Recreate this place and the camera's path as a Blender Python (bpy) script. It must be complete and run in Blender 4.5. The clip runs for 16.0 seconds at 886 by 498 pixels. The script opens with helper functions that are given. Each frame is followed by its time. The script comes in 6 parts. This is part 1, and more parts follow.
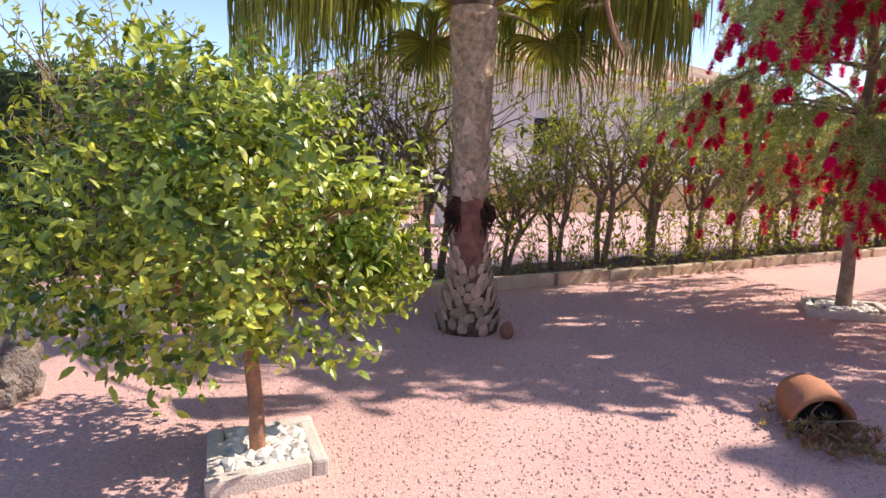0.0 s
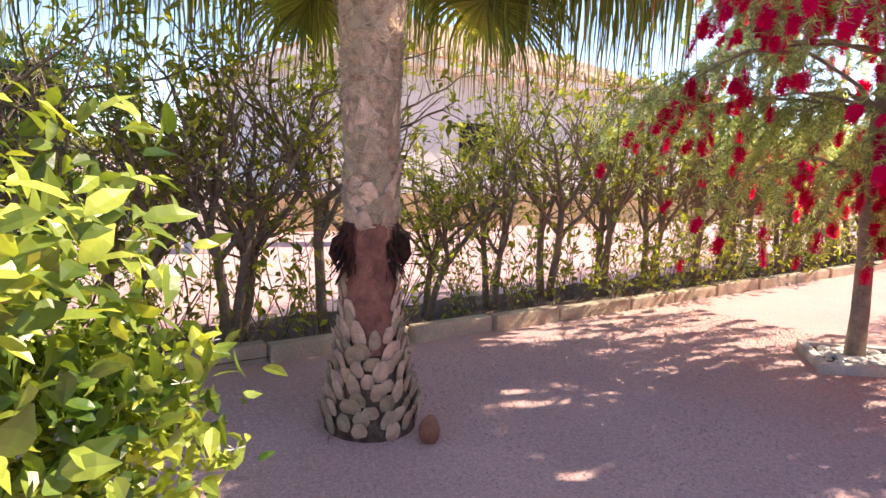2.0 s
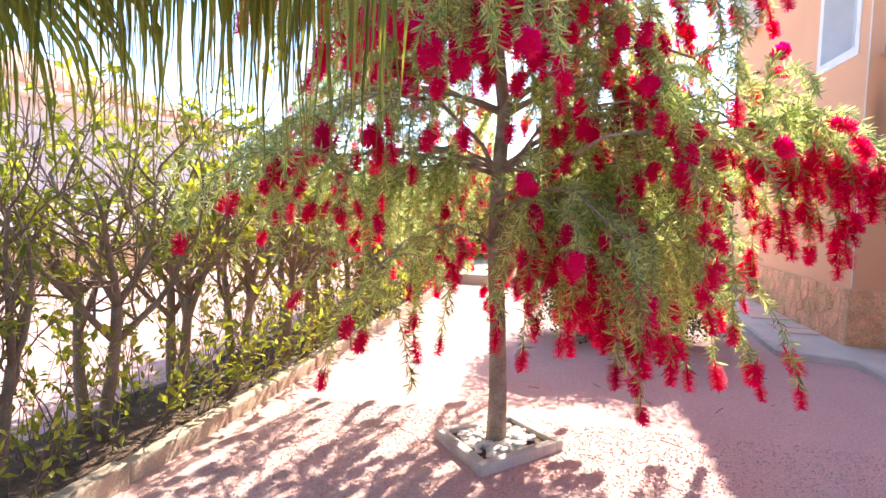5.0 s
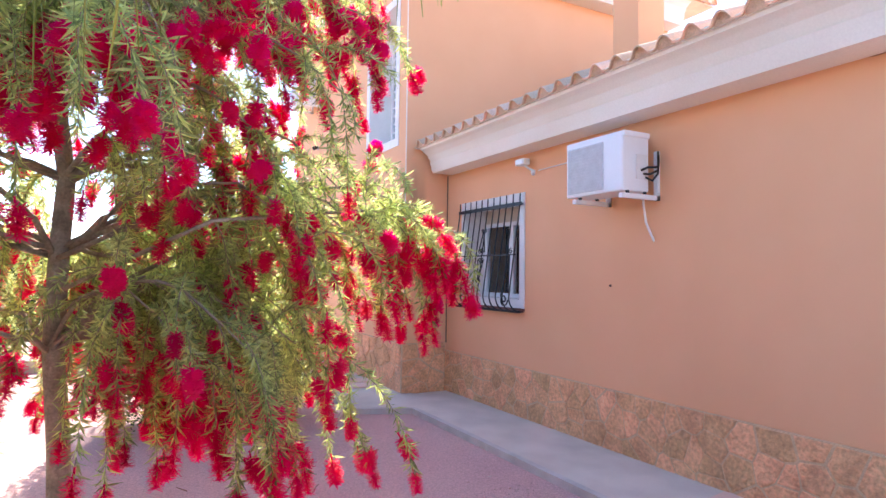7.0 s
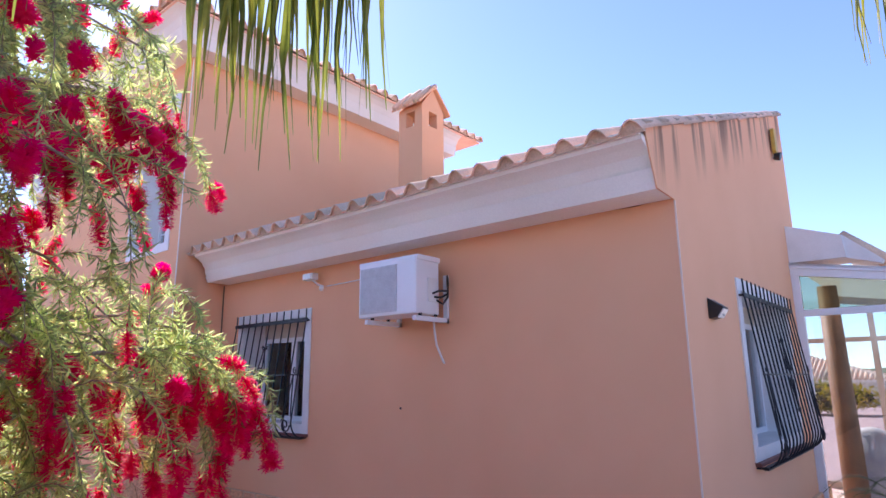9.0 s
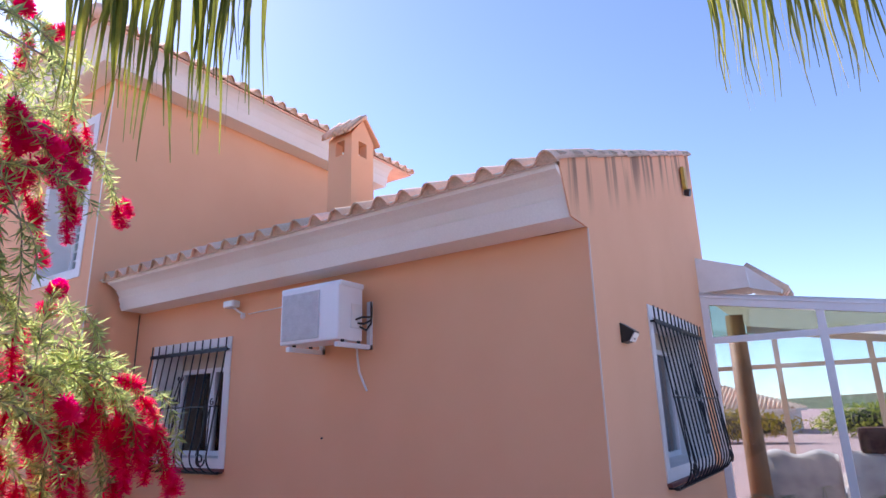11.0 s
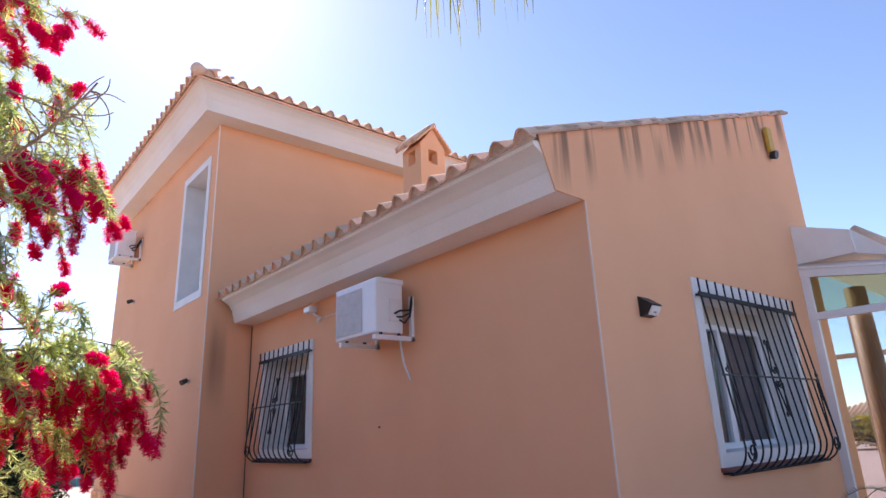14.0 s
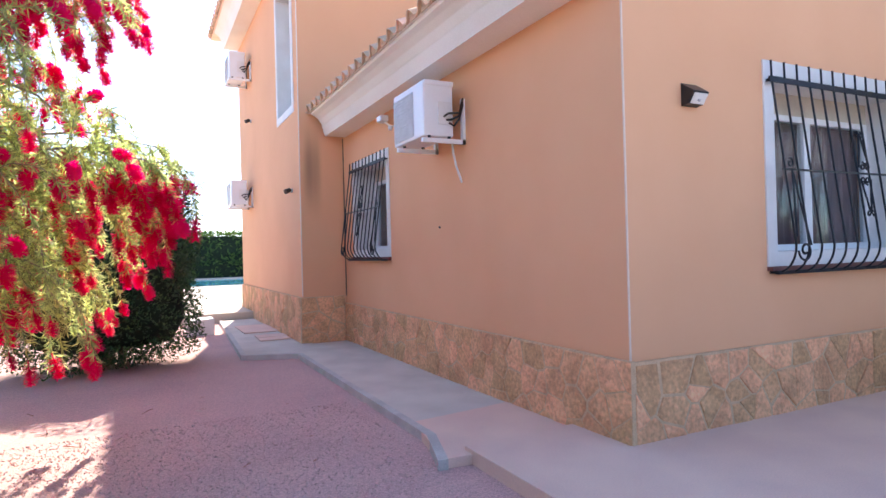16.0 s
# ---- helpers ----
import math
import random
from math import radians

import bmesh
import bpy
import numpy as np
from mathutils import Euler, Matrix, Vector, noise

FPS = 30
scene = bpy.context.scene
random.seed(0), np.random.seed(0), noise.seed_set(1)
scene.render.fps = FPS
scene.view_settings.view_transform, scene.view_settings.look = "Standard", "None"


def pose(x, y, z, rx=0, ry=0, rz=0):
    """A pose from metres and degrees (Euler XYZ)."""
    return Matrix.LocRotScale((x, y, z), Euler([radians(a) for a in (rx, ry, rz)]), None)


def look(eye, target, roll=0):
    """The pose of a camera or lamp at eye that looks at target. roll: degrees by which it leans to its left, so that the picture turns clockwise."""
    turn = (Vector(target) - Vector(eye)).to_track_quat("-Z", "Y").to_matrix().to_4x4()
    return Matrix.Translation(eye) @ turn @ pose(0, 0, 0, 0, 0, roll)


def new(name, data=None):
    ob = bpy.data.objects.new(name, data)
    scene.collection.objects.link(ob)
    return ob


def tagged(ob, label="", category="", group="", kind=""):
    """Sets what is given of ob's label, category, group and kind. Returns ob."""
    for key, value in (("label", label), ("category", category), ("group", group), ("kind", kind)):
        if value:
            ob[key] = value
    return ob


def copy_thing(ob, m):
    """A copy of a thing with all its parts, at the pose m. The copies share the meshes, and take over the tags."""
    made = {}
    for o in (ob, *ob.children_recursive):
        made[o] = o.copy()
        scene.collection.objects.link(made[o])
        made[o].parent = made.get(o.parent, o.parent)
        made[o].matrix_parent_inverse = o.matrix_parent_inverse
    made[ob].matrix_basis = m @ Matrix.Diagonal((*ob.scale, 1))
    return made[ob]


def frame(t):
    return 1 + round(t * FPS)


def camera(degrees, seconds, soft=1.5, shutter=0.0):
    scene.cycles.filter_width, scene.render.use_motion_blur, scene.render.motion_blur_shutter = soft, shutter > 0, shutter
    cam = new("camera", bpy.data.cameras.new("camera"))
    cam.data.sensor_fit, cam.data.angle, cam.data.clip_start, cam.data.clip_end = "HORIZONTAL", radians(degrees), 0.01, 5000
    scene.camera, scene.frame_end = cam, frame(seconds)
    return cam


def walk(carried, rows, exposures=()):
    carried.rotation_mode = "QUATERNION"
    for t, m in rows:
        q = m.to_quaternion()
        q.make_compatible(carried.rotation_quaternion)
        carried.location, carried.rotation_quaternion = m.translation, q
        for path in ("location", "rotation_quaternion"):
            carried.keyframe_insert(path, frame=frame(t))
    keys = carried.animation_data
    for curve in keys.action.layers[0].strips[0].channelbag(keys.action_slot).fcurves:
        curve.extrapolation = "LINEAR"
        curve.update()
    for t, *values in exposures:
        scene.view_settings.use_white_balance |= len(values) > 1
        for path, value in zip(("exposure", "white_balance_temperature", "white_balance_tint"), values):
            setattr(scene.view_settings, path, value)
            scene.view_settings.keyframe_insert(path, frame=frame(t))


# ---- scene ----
cam = camera(72.5, 16.0)
PATH = [
    (0, (-1.553, -4.193, 1.376), (-3.287, -3.245, 1.07), 2.0),
    (0.5, (-1.907, -3.945, 1.366), (-3.623, -2.963, 1.067), 2.0),
    (1, (-2.262, -3.687, 1.347), (-3.964, -2.675, 1.064), 1.8),
    (1.5, (-2.601, -3.452, 1.357), (-4.272, -2.387, 1.082), 2.2),
    (2, (-2.929, -3.229, 1.356), (-4.536, -2.069, 1.087), 2.5),
    (2.5, (-3.286, -3.012, 1.36), (-4.778, -1.704, 1.106), 2.9),
    (3, (-3.573, -2.769, 1.375), (-4.904, -1.294, 1.139), 3.2),
    (3.2, (-3.659, -2.665, 1.388), (-4.916, -1.126, 1.163), 3.2),
    (5.3, (-4.375, -2.119, 1.673), (-4.537, -0.129, 1.562), 1.4),
    (5.5, (-4.436, -2.117, 1.692), (-4.418, -0.119, 1.596), 1.1),
    (6, (-4.496, -1.993, 1.715), (-4.069, -0.041, 1.648), 0.9),
    (6.5, (-4.502, -1.903, 1.759), (-3.772, -0.041, 1.757), 0.8),
    (7, (-4.487, -1.77, 1.815), (-3.537, -0.012, 1.899), 0.7),
    (7.5, (-4.47, -1.627, 1.899), (-3.338, 0.012, 2.071), 0.3),
    (8, (-4.528, -1.553, 1.944), (-3.23, -0.055, 2.211), -0.0),
    (8.5, (-4.533, -1.505, 1.989), (-3.118, -0.136, 2.339), -0.3),
    (9, (-4.546, -1.491, 2.0), (-3.047, -0.236, 2.422), -0.6),
    (9.5, (-4.575, -1.473, 1.975), (-3.02, -0.308, 2.448), -0.7),
    (10, (-4.556, -1.454, 1.966), (-2.967, -0.347, 2.465), -0.9),
    (12.3, (-4.383, -2.014, 1.807), (-2.779, -0.955, 2.36), -2.0),
    (12.5, (-4.352, -2.084, 1.797), (-2.764, -1.002, 2.351), -2.0),
    (13, (-4.207, -2.281, 1.781), (-2.686, -1.104, 2.33), -2.3),
    (13.5, (-4.006, -2.49, 1.703), (-2.608, -1.177, 2.273), -2.3),
    (14, (-3.721, -2.649, 1.633), (-2.484, -1.19, 2.215), -2.4),
    (14.5, (-3.514, -2.821, 1.604), (-2.443, -1.226, 2.161), -2.4),
    (15, (-3.293, -2.945, 1.484), (-2.338, -1.249, 1.944), -1.6),
    (15.5, (-3.12, -3.046, 1.453), (-2.218, -1.277, 1.694), -1.6),
    (16, (-2.97, -3.138, 1.441), (-2.079, -1.347, 1.452), -1.5),
]
EXPOSURES = [(0, 1.42, 7300, 17), (1, 1.90, 7600, 17), (2.5, 1.88, 7700, 18), (3, 1.82, 7600, 18), (5.5, 2.45, 7300, 15), (7, 2.38, 6900, 15), (7.5, 2.2, 6100, 16), (8, 1.80, 5800, 17), (8.5, 1.68, 6400, 23), (9, 1.64, 6250, 25), (10, 1.55, 6150, 27),
             (12.5, 1.44, 6850, 20), (14.5, 1.38, 7000, 18), (15.0, 1.55, 7100, 16), (15.5, 1.85, 7400, 15), (16, 2.15, 7100, 14)]
walk(cam, [(t, look(eye, target, roll)) for t, eye, target, roll in PATH], EXPOSURES)

# ---- light ----
SUN_AZ, SUN_EL = 14.5, 43.0            # degrees from +y towards +x, and above the horizon
world = bpy.data.worlds.new("world")
scene.world = world
world.use_nodes = True
wn = world.node_tree.nodes
sky = wn.new("ShaderNodeTexSky")
sky.sky_type = "NISHITA"
sky.sun_disc = False
sky.sun_elevation = radians(SUN_EL)
sky.sun_rotation = radians(SUN_AZ)
sky.dust_density = 0.2
sky.air_density = 0.68
sky.ozone_density = 3.5
wn["Background"].inputs[1].default_value = 0.118
world.node_tree.links.new(sky.outputs[0], wn["Background"].inputs[0])
toward_sun = Vector((math.sin(radians(SUN_AZ)) * math.cos(radians(SUN_EL)),
                     math.cos(radians(SUN_AZ)) * math.cos(radians(SUN_EL)), math.sin(radians(SUN_EL))))
sun = new("sun", bpy.data.lights.new("sun", "SUN"))
sun.data.energy = 2.5
sun.data.angle = radians(0.53)
sun.data.color = (1.0, 0.95, 0.87)
sun.matrix_world = look(toward_sun * 40, (0, 0, 0))


# ---- materials ----
def mat(name, col, rough=0.8, var=0.18, scale=3.0, fine=60.0, bump=0.15, other=None, rand=0.0, island=0.0,
        metal=0.0, cells=0.0, dist=0.01, leaf=0.0, coat=0.0):
    """A procedural surface: a base colour that wanders towards other at two scales, with fine relief."""
    m = bpy.data.materials.new(name)
    m.use_nodes = True
    nt = m.node_tree
    n, ln = nt.nodes, nt.links.new
    b = n["Principled BSDF"]
    b.inputs["Roughness"].default_value = rough
    b.inputs["Metallic"].default_value = metal
    b.inputs["Coat Weight"].default_value = coat
    geo = n.new("ShaderNodeNewGeometry")
    big, small = n.new("ShaderNodeTexNoise"), n.new("ShaderNodeTexNoise")
    for tex, s, d in ((big, scale, 5), (small, fine, 3)):
        tex.inputs["Scale"].default_value = s
        tex.inputs["Detail"].default_value = d
        ln(geo.outputs["Position"], tex.inputs["Vector"])
    other = other or tuple(c * (1 - 2 * var) for c in col)
    mix = n.new("ShaderNodeMix")
    mix.data_type = "RGBA"
    mix.inputs[6].default_value = (*col, 1)
    mix.inputs[7].default_value = (*other, 1)
    ramp = n.new("ShaderNodeMapRange")
    ramp.inputs[1].default_value, ramp.inputs[2].default_value = 0.35, 0.68
    ln(big.outputs["Fac"], ramp.inputs[0])
    ln(ramp.outputs[0], mix.inputs[0])
    hsv = n.new("ShaderNodeHueSaturation")
    ln(mix.outputs[2], hsv.inputs["Color"])
    val = n.new("ShaderNodeMapRange")
    val.inputs[3].default_value, val.inputs[4].default_value = 1 - var, 1 + var
    val.inputs[1].default_value, val.inputs[2].default_value = 0.3, 0.7
    ln(small.outputs["Fac"], val.inputs[0])
    last = val.outputs[0]
    height = small.outputs["Fac"]
    if cells:
        vor = n.new("ShaderNodeTexVoronoi")
        vor.inputs["Scale"].default_value = cells
        ln(geo.outputs["Position"], vor.inputs["Vector"])
        sep = n.new("ShaderNodeSeparateColor")
        ln(vor.outputs["Color"], sep.inputs[0])
        cm = n.new("ShaderNodeMapRange")
        cm.inputs[3].default_value, cm.inputs[4].default_value = 0.84, 1.16
        ln(sep.outputs[0], cm.inputs[0])
        mul = n.new("ShaderNodeMath")
        mul.operation = "MULTIPLY"
        ln(last, mul.inputs[0])
        ln(cm.outputs[0], mul.inputs[1])
        last = mul.outputs[0]
        inv = n.new("ShaderNodeMath")
        inv.operation = "MULTIPLY_ADD"
        inv.inputs[1].default_value, inv.inputs[2].default_value = -1.2, 1.0
        ln(vor.outputs["Distance"], inv.inputs[0])
        height = inv.outputs[0]
    for amount, out in ((rand, "o"), (island, "i")):
        if amount:
            src = n.new("ShaderNodeObjectInfo").outputs["Random"] if out == "o" else geo.outputs["Random Per Island"]
            rm = n.new("ShaderNodeMapRange")
            rm.inputs[3].default_value, rm.inputs[4].default_value = 1 - amount, 1 + amount
            ln(src, rm.inputs[0])
            mul = n.new("ShaderNodeMath")
            mul.operation = "MULTIPLY"
            ln(last, mul.inputs[0])
            ln(rm.outputs[0], mul.inputs[1])
            last = mul.outputs[0]
            hm = n.new("ShaderNodeMapRange")
            hm.inputs[3].default_value, hm.inputs[4].default_value = 0.5 + 0.045 * amount, 0.5 - 0.045 * amount
            ln(src, hm.inputs[0])
            ln(hm.outputs[0], hsv.inputs["Hue"])
    ln(last, hsv.inputs["Value"])
    ln(hsv.outputs[0], b.inputs["Base Color"])
    if bump:
        bp = n.new("ShaderNodeBump")
        bp.inputs["Strength"].default_value = bump
        bp.inputs["Distance"].default_value = dist
        ln(height, bp.inputs["Height"])
        ln(bp.outputs[0], b.inputs["Normal"])
    if leaf:
        tr = n.new("ShaderNodeBsdfTranslucent")
        bright = n.new("ShaderNodeHueSaturation")
        bright.inputs["Value"].default_value = 1.9
        bright.inputs["Saturation"].default_value = 1.1
        ln(hsv.outputs[0], bright.inputs["Color"])
        ln(bright.outputs[0], tr.inputs[0])
        ms = n.new("ShaderNodeMixShader")
        ms.inputs[0].default_value = leaf
        ln(b.outputs[0], ms.inputs[1])
        ln(tr.outputs[0], ms.inputs[2])
        ln(ms.outputs[0], n["Material Output"].inputs[0])
    return m


def glass_mat(name, tint=(1, 1, 1)):
    m = bpy.data.materials.new(name)
    m.use_nodes = True
    nt = m.node_tree
    n, ln = nt.nodes, nt.links.new
    clear, gloss, ms, fr = (n.new("ShaderNodeBsdfTransparent"), n.new("ShaderNodeBsdfGlossy"),
                            n.new("ShaderNodeMixShader"), n.new("ShaderNodeLayerWeight"))
    rise, share = n.new("ShaderNodeMath"), n.new("ShaderNodeMath")
    rise.operation, share.operation = "POWER", "MULTIPLY_ADD"
    rise.inputs[1].default_value = 5.0
    share.inputs[1].default_value, share.inputs[2].default_value = 0.95, 0.045
    clear.inputs[0].default_value = (*tint, 1)
    gloss.inputs["Roughness"].default_value = 0.015
    fr.inputs[0].default_value = 0.5
    ln(fr.outputs["Facing"], rise.inputs[0])
    ln(rise.outputs[0], share.inputs[0])
    ln(share.outputs[0], ms.inputs[0])
    ln(clear.outputs[0], ms.inputs[1])
    ln(gloss.outputs[0], ms.inputs[2])
    ln(ms.outputs[0], n["Material Output"].inputs[0])
    return m


STUCCO = mat("salmon_stucco", (0.87, 0.475, 0.27), 0.92, 0.05, 0.9, 220, 0.25, other=(0.83, 0.44, 0.245), dist=0.004)
STAIN = mat("soot_stain", (0.20, 0.13, 0.09), 0.95, 0.2, 6, 80, 0.1)
def stained(src, name, field):
    """A copy of a wall paint with dark run marks; field(nodes, link, x, z, streak noise) gives their strength."""
    m = src.copy()
    m.name = name
    n, ln = m.node_tree.nodes, m.node_tree.links.new
    b = n["Principled BSDF"]
    link = b.inputs["Base Color"].links[0]
    geo = n.new("ShaderNodeNewGeometry")
    sep = n.new("ShaderNodeSeparateXYZ")
    ln(geo.outputs["Position"], sep.inputs[0])
    mp = n.new("ShaderNodeMapping")
    mp.inputs["Scale"].default_value = (5.2, 5.2, 0.35)
    ln(geo.outputs["Position"], mp.inputs[0])
    tex = n.new("ShaderNodeTexNoise")
    tex.inputs["Scale"].default_value = 1.0
    tex.inputs["Detail"].default_value = 3
    ln(mp.outputs[0], tex.inputs["Vector"])

    def op(kind, a, c, clamp=False):
        q = n.new("ShaderNodeMath")
        q.operation, q.use_clamp = kind, clamp
        for k, v in ((0, a), (1, c)):
            if isinstance(v, (int, float)):
                q.inputs[k].default_value = v
            else:
                ln(v, q.inputs[k])
        return q.outputs[0]

    def ramp(v, lo, hi):
        q = n.new("ShaderNodeMapRange")
        q.interpolation_type = "SMOOTHSTEP"
        q.inputs[1].default_value, q.inputs[2].default_value = lo, hi
        ln(v, q.inputs[0])
        return q.outputs[0]
    mask = field(op, ramp, sep.outputs[0], sep.outputs[2], tex.outputs["Fac"])
    mix = n.new("ShaderNodeMix")
    mix.data_type = "RGBA"
    ln(mask, mix.inputs[0])
    ln(link.from_socket, mix.inputs[6])
    mix.inputs[7].default_value = (0.16, 0.095, 0.06, 1)
    ln(mix.outputs[2], b.inputs["Base Color"])
    return m


def run_field(op, ramp, x, z, streak):
    below = op("ADD", op("SUBTRACT", op("MULTIPLY", x, 0.3608), z), 3.95)
    near = op("SUBTRACT", 1.0, ramp(below, 0.06, 0.62))
    return op("MULTIPLY", op("MULTIPLY", near, ramp(streak, 0.47, 0.62)), 0.80)


def soot_field(op, ramp, x, z, streak):
    side = op("SUBTRACT", 1.0, ramp(op("ABSOLUTE", op("ADD", x, 0.52), 0), 0.03, 0.19))
    tall = op("MULTIPLY", ramp(z, 1.9, 2.75), op("SUBTRACT", 1.0, ramp(z, 2.85, 3.7)))
    return op("MULTIPLY", op("MULTIPLY", side, tall), op("ADD", op("MULTIPLY", streak, 0.7), 0.25), True)


STUCCO_RUN = stained(STUCCO, "salmon_stucco_with_run_marks", run_field)
STUCCO_SOOT = stained(STUCCO, "salmon_stucco_with_soot", soot_field)
CORNICE = mat("cream_cornice", (0.90, 0.87, 0.79), 0.8, 0.03, 1.3, 60, 0.1, other=(0.86, 0.81, 0.72), dist=0.003)
WHITE = mat("white_paint", (0.82, 0.81, 0.79), 0.55, 0.03, 3, 90, 0.05, other=(0.74, 0.73, 0.70))
PVC = mat("white_aluminium", (0.84, 0.85, 0.86), 0.3, 0.02, 3, 80, 0.02)
IRON = mat("black_wrought_iron", (0.012, 0.013, 0.02), 0.45, 0.2, 20, 200, 0.1, metal=0.3)
TILE = mat("terracotta_roof_tile", (0.88, 0.60, 0.42), 0.85, 0.14, 4, 70, 0.25, other=(0.72, 0.48, 0.33), rand=0.22, dist=0.006)
TILE_JOINED = mat("terracotta_roof_tile_far", (0.88, 0.60, 0.42), 0.85, 0.14, 4, 70, 0.25, other=(0.72, 0.48, 0.33), island=0.22, dist=0.006)
EAVE_MORTAR = mat("sandy_eave_mortar", (0.74, 0.53, 0.37), 0.95, 0.16, 9, 80, 0.5, other=(0.55, 0.38, 0.26), dist=0.01)
VERGE = mat("weathered_verge_tile", (0.54, 0.39, 0.28), 0.9, 0.16, 6, 70, 0.4, other=(0.36, 0.26, 0.20), island=0.2, dist=0.008)
STONE = mat("ochre_plinth_stone", (0.88, 0.50, 0.27), 0.85, 0.2, 4, 30, 0.9, other=(0.66, 0.34, 0.18), rand=0.16, dist=0.025)
MORTAR = mat("pale_mortar", (0.76, 0.52, 0.32), 0.95, 0.12, 8, 90, 0.4, other=(0.62, 0.42, 0.26), dist=0.01)
CONCRETE = mat("grey_concrete", (0.70, 0.64, 0.56), 0.9, 0.08, 2.2, 120, 0.3, other=(0.59, 0.53, 0.46), dist=0.004)
EDGE = mat("pale_concrete_edge", (0.60, 0.57, 0.53), 0.9, 0.1, 4, 90, 0.2, dist=0.004)
PAVING = mat("pink_paving", (0.84, 0.60, 0.48), 0.85, 0.06, 2, 100, 0.15, other=(0.76, 0.53, 0.44), dist=0.003)
GRAVEL = mat("pink_gravel", (0.67, 0.42, 0.38), 0.95, 0.10, 1.2, 40, 0.35, other=(0.59, 0.365, 0.34), cells=110, dist=0.009)
PEBBLE = mat("gravel_stone", (0.70, 0.48, 0.43), 0.9, 0.12, 30, 200, 0.2, other=(0.60, 0.40, 0.365), island=0.22)
KERB = mat("sandstone_kerb", (0.60, 0.47, 0.34), 0.9, 0.14, 5, 60, 0.5, other=(0.48, 0.38, 0.29), rand=0.1, dist=0.012)
SOIL = mat("dark_soil", (0.10, 0.065, 0.045), 1.0, 0.25, 6, 50, 0.8, other=(0.17, 0.11, 0.08), dist=0.03)
COBBLE = mat("white_cobble", (0.78, 0.74, 0.68), 0.7, 0.08, 20, 90, 0.2, rand=0.12)
BORDER = mat("white_concrete_border", (0.66, 0.62, 0.56), 0.9, 0.12, 6, 80, 0.4, other=(0.52, 0.46, 0.41), dist=0.01)
TERRACOTTA = mat("terracotta_pot", (0.52, 0.21, 0.10), 0.85, 0.12, 5, 60, 0.2, other=(0.44, 0.19, 0.11))
# near-black; also paints the unlit room behind the windows
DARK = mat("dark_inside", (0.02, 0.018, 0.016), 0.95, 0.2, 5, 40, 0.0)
SUCCULENT = mat("succulent_leaf", (0.33, 0.26, 0.11), 0.6, 0.2, 8, 60, 0.1, other=(0.36, 0.15, 0.09), island=0.4, leaf=0.15)
CITRUS = mat("citrus_leaf", (0.38, 0.45, 0.075), 0.36, 0.14, 3.6, 60, 0.1, other=(0.06, 0.14, 0.02), island=0.7, leaf=0.2)
BLOSSOM = mat("white_blossom", (0.82, 0.80, 0.72), 0.7, 0.05, 20, 90, 0.0, leaf=0.3)
CITRUS_WOOD = mat("citrus_bark", (0.50, 0.25, 0.15), 0.9, 0.18, 9, 70, 0.5, other=(0.22, 0.15, 0.11), dist=0.01)
BARK = mat("grey_bark", (0.46, 0.36, 0.28), 0.95, 0.2, 10, 70, 0.6, other=(0.26, 0.195, 0.15), dist=0.012)
TWIG = mat("hedge_twig", (0.32, 0.235, 0.17), 0.95, 0.2, 12, 80, 0.3, other=(0.21, 0.155, 0.12))
SHRUB = mat("hedge_leaf", (0.33, 0.34, 0.06), 0.5, 0.15, 1.6, 60, 0.1, other=(0.19, 0.23, 0.045), island=0.5, leaf=0.5)
BRUSH_LEAF = mat("bottlebrush_leaf", (0.42, 0.48, 0.20), 0.45, 0.15, 2, 60, 0.0, other=(0.26, 0.32, 0.15), island=0.5, leaf=0.65)
CRIMSON = mat("crimson_bristles", (0.66, 0.045, 0.19), 0.6, 0.14, 20, 120, 0.0, other=(0.58, 0.028, 0.13), rand=0.18, leaf=0.66)
BUSH_LEAF = mat("dark_bush_leaf", (0.055, 0.11, 0.035), 0.45, 0.15, 3, 60, 0.0, other=(0.03, 0.07, 0.025), island=0.4, leaf=0.2)
CYPRESS = mat("cypress_foliage", (0.085, 0.16, 0.03), 0.7, 0.2, 2, 50, 0.0, other=(0.045, 0.095, 0.02), island=0.4, leaf=0.2)
FROND = mat("palm_frond", (0.30, 0.29, 0.06), 0.5, 0.15, 2.5, 60, 0.0, other=(0.17, 0.21, 0.05), island=0.5, leaf=0.4)
DRY_FROND = mat("dry_palm_frond", (0.48, 0.42, 0.33), 0.85, 0.15, 3, 60, 0.0, other=(0.38, 0.34, 0.28), island=0.3, leaf=0.3)
PETIOLE = mat("palm_petiole", (0.32, 0.20, 0.07), 0.55, 0.15, 6, 60, 0.1, other=(0.22, 0.19, 0.06))
PALM_BARK = mat("palm_bark", (0.26, 0.175, 0.125), 0.95, 0.2, 14, 90, 0.7, other=(0.08, 0.05, 0.04), dist=0.015)
BOOT = mat("palm_leaf_base", (0.66, 0.50, 0.37), 0.9, 0.14, 16, 140, 0.5, other=(0.44, 0.31, 0.22), rand=0.3, dist=0.006)
SHEATH = mat("palm_fibre_sheath", (0.70, 0.50, 0.34), 0.95, 0.25, 22, 130, 0.9, other=(0.33, 0.22, 0.15), dist=0.012)
BARE = mat("bare_red_palm_wood", (0.32, 0.14, 0.10), 0.85, 0.2, 14, 70, 0.5, other=(0.17, 0.065, 0.05))
FIBRE = mat("dark_palm_fibre", (0.085, 0.03, 0.022), 0.95, 0.3, 15, 120, 0.5, island=0.4)
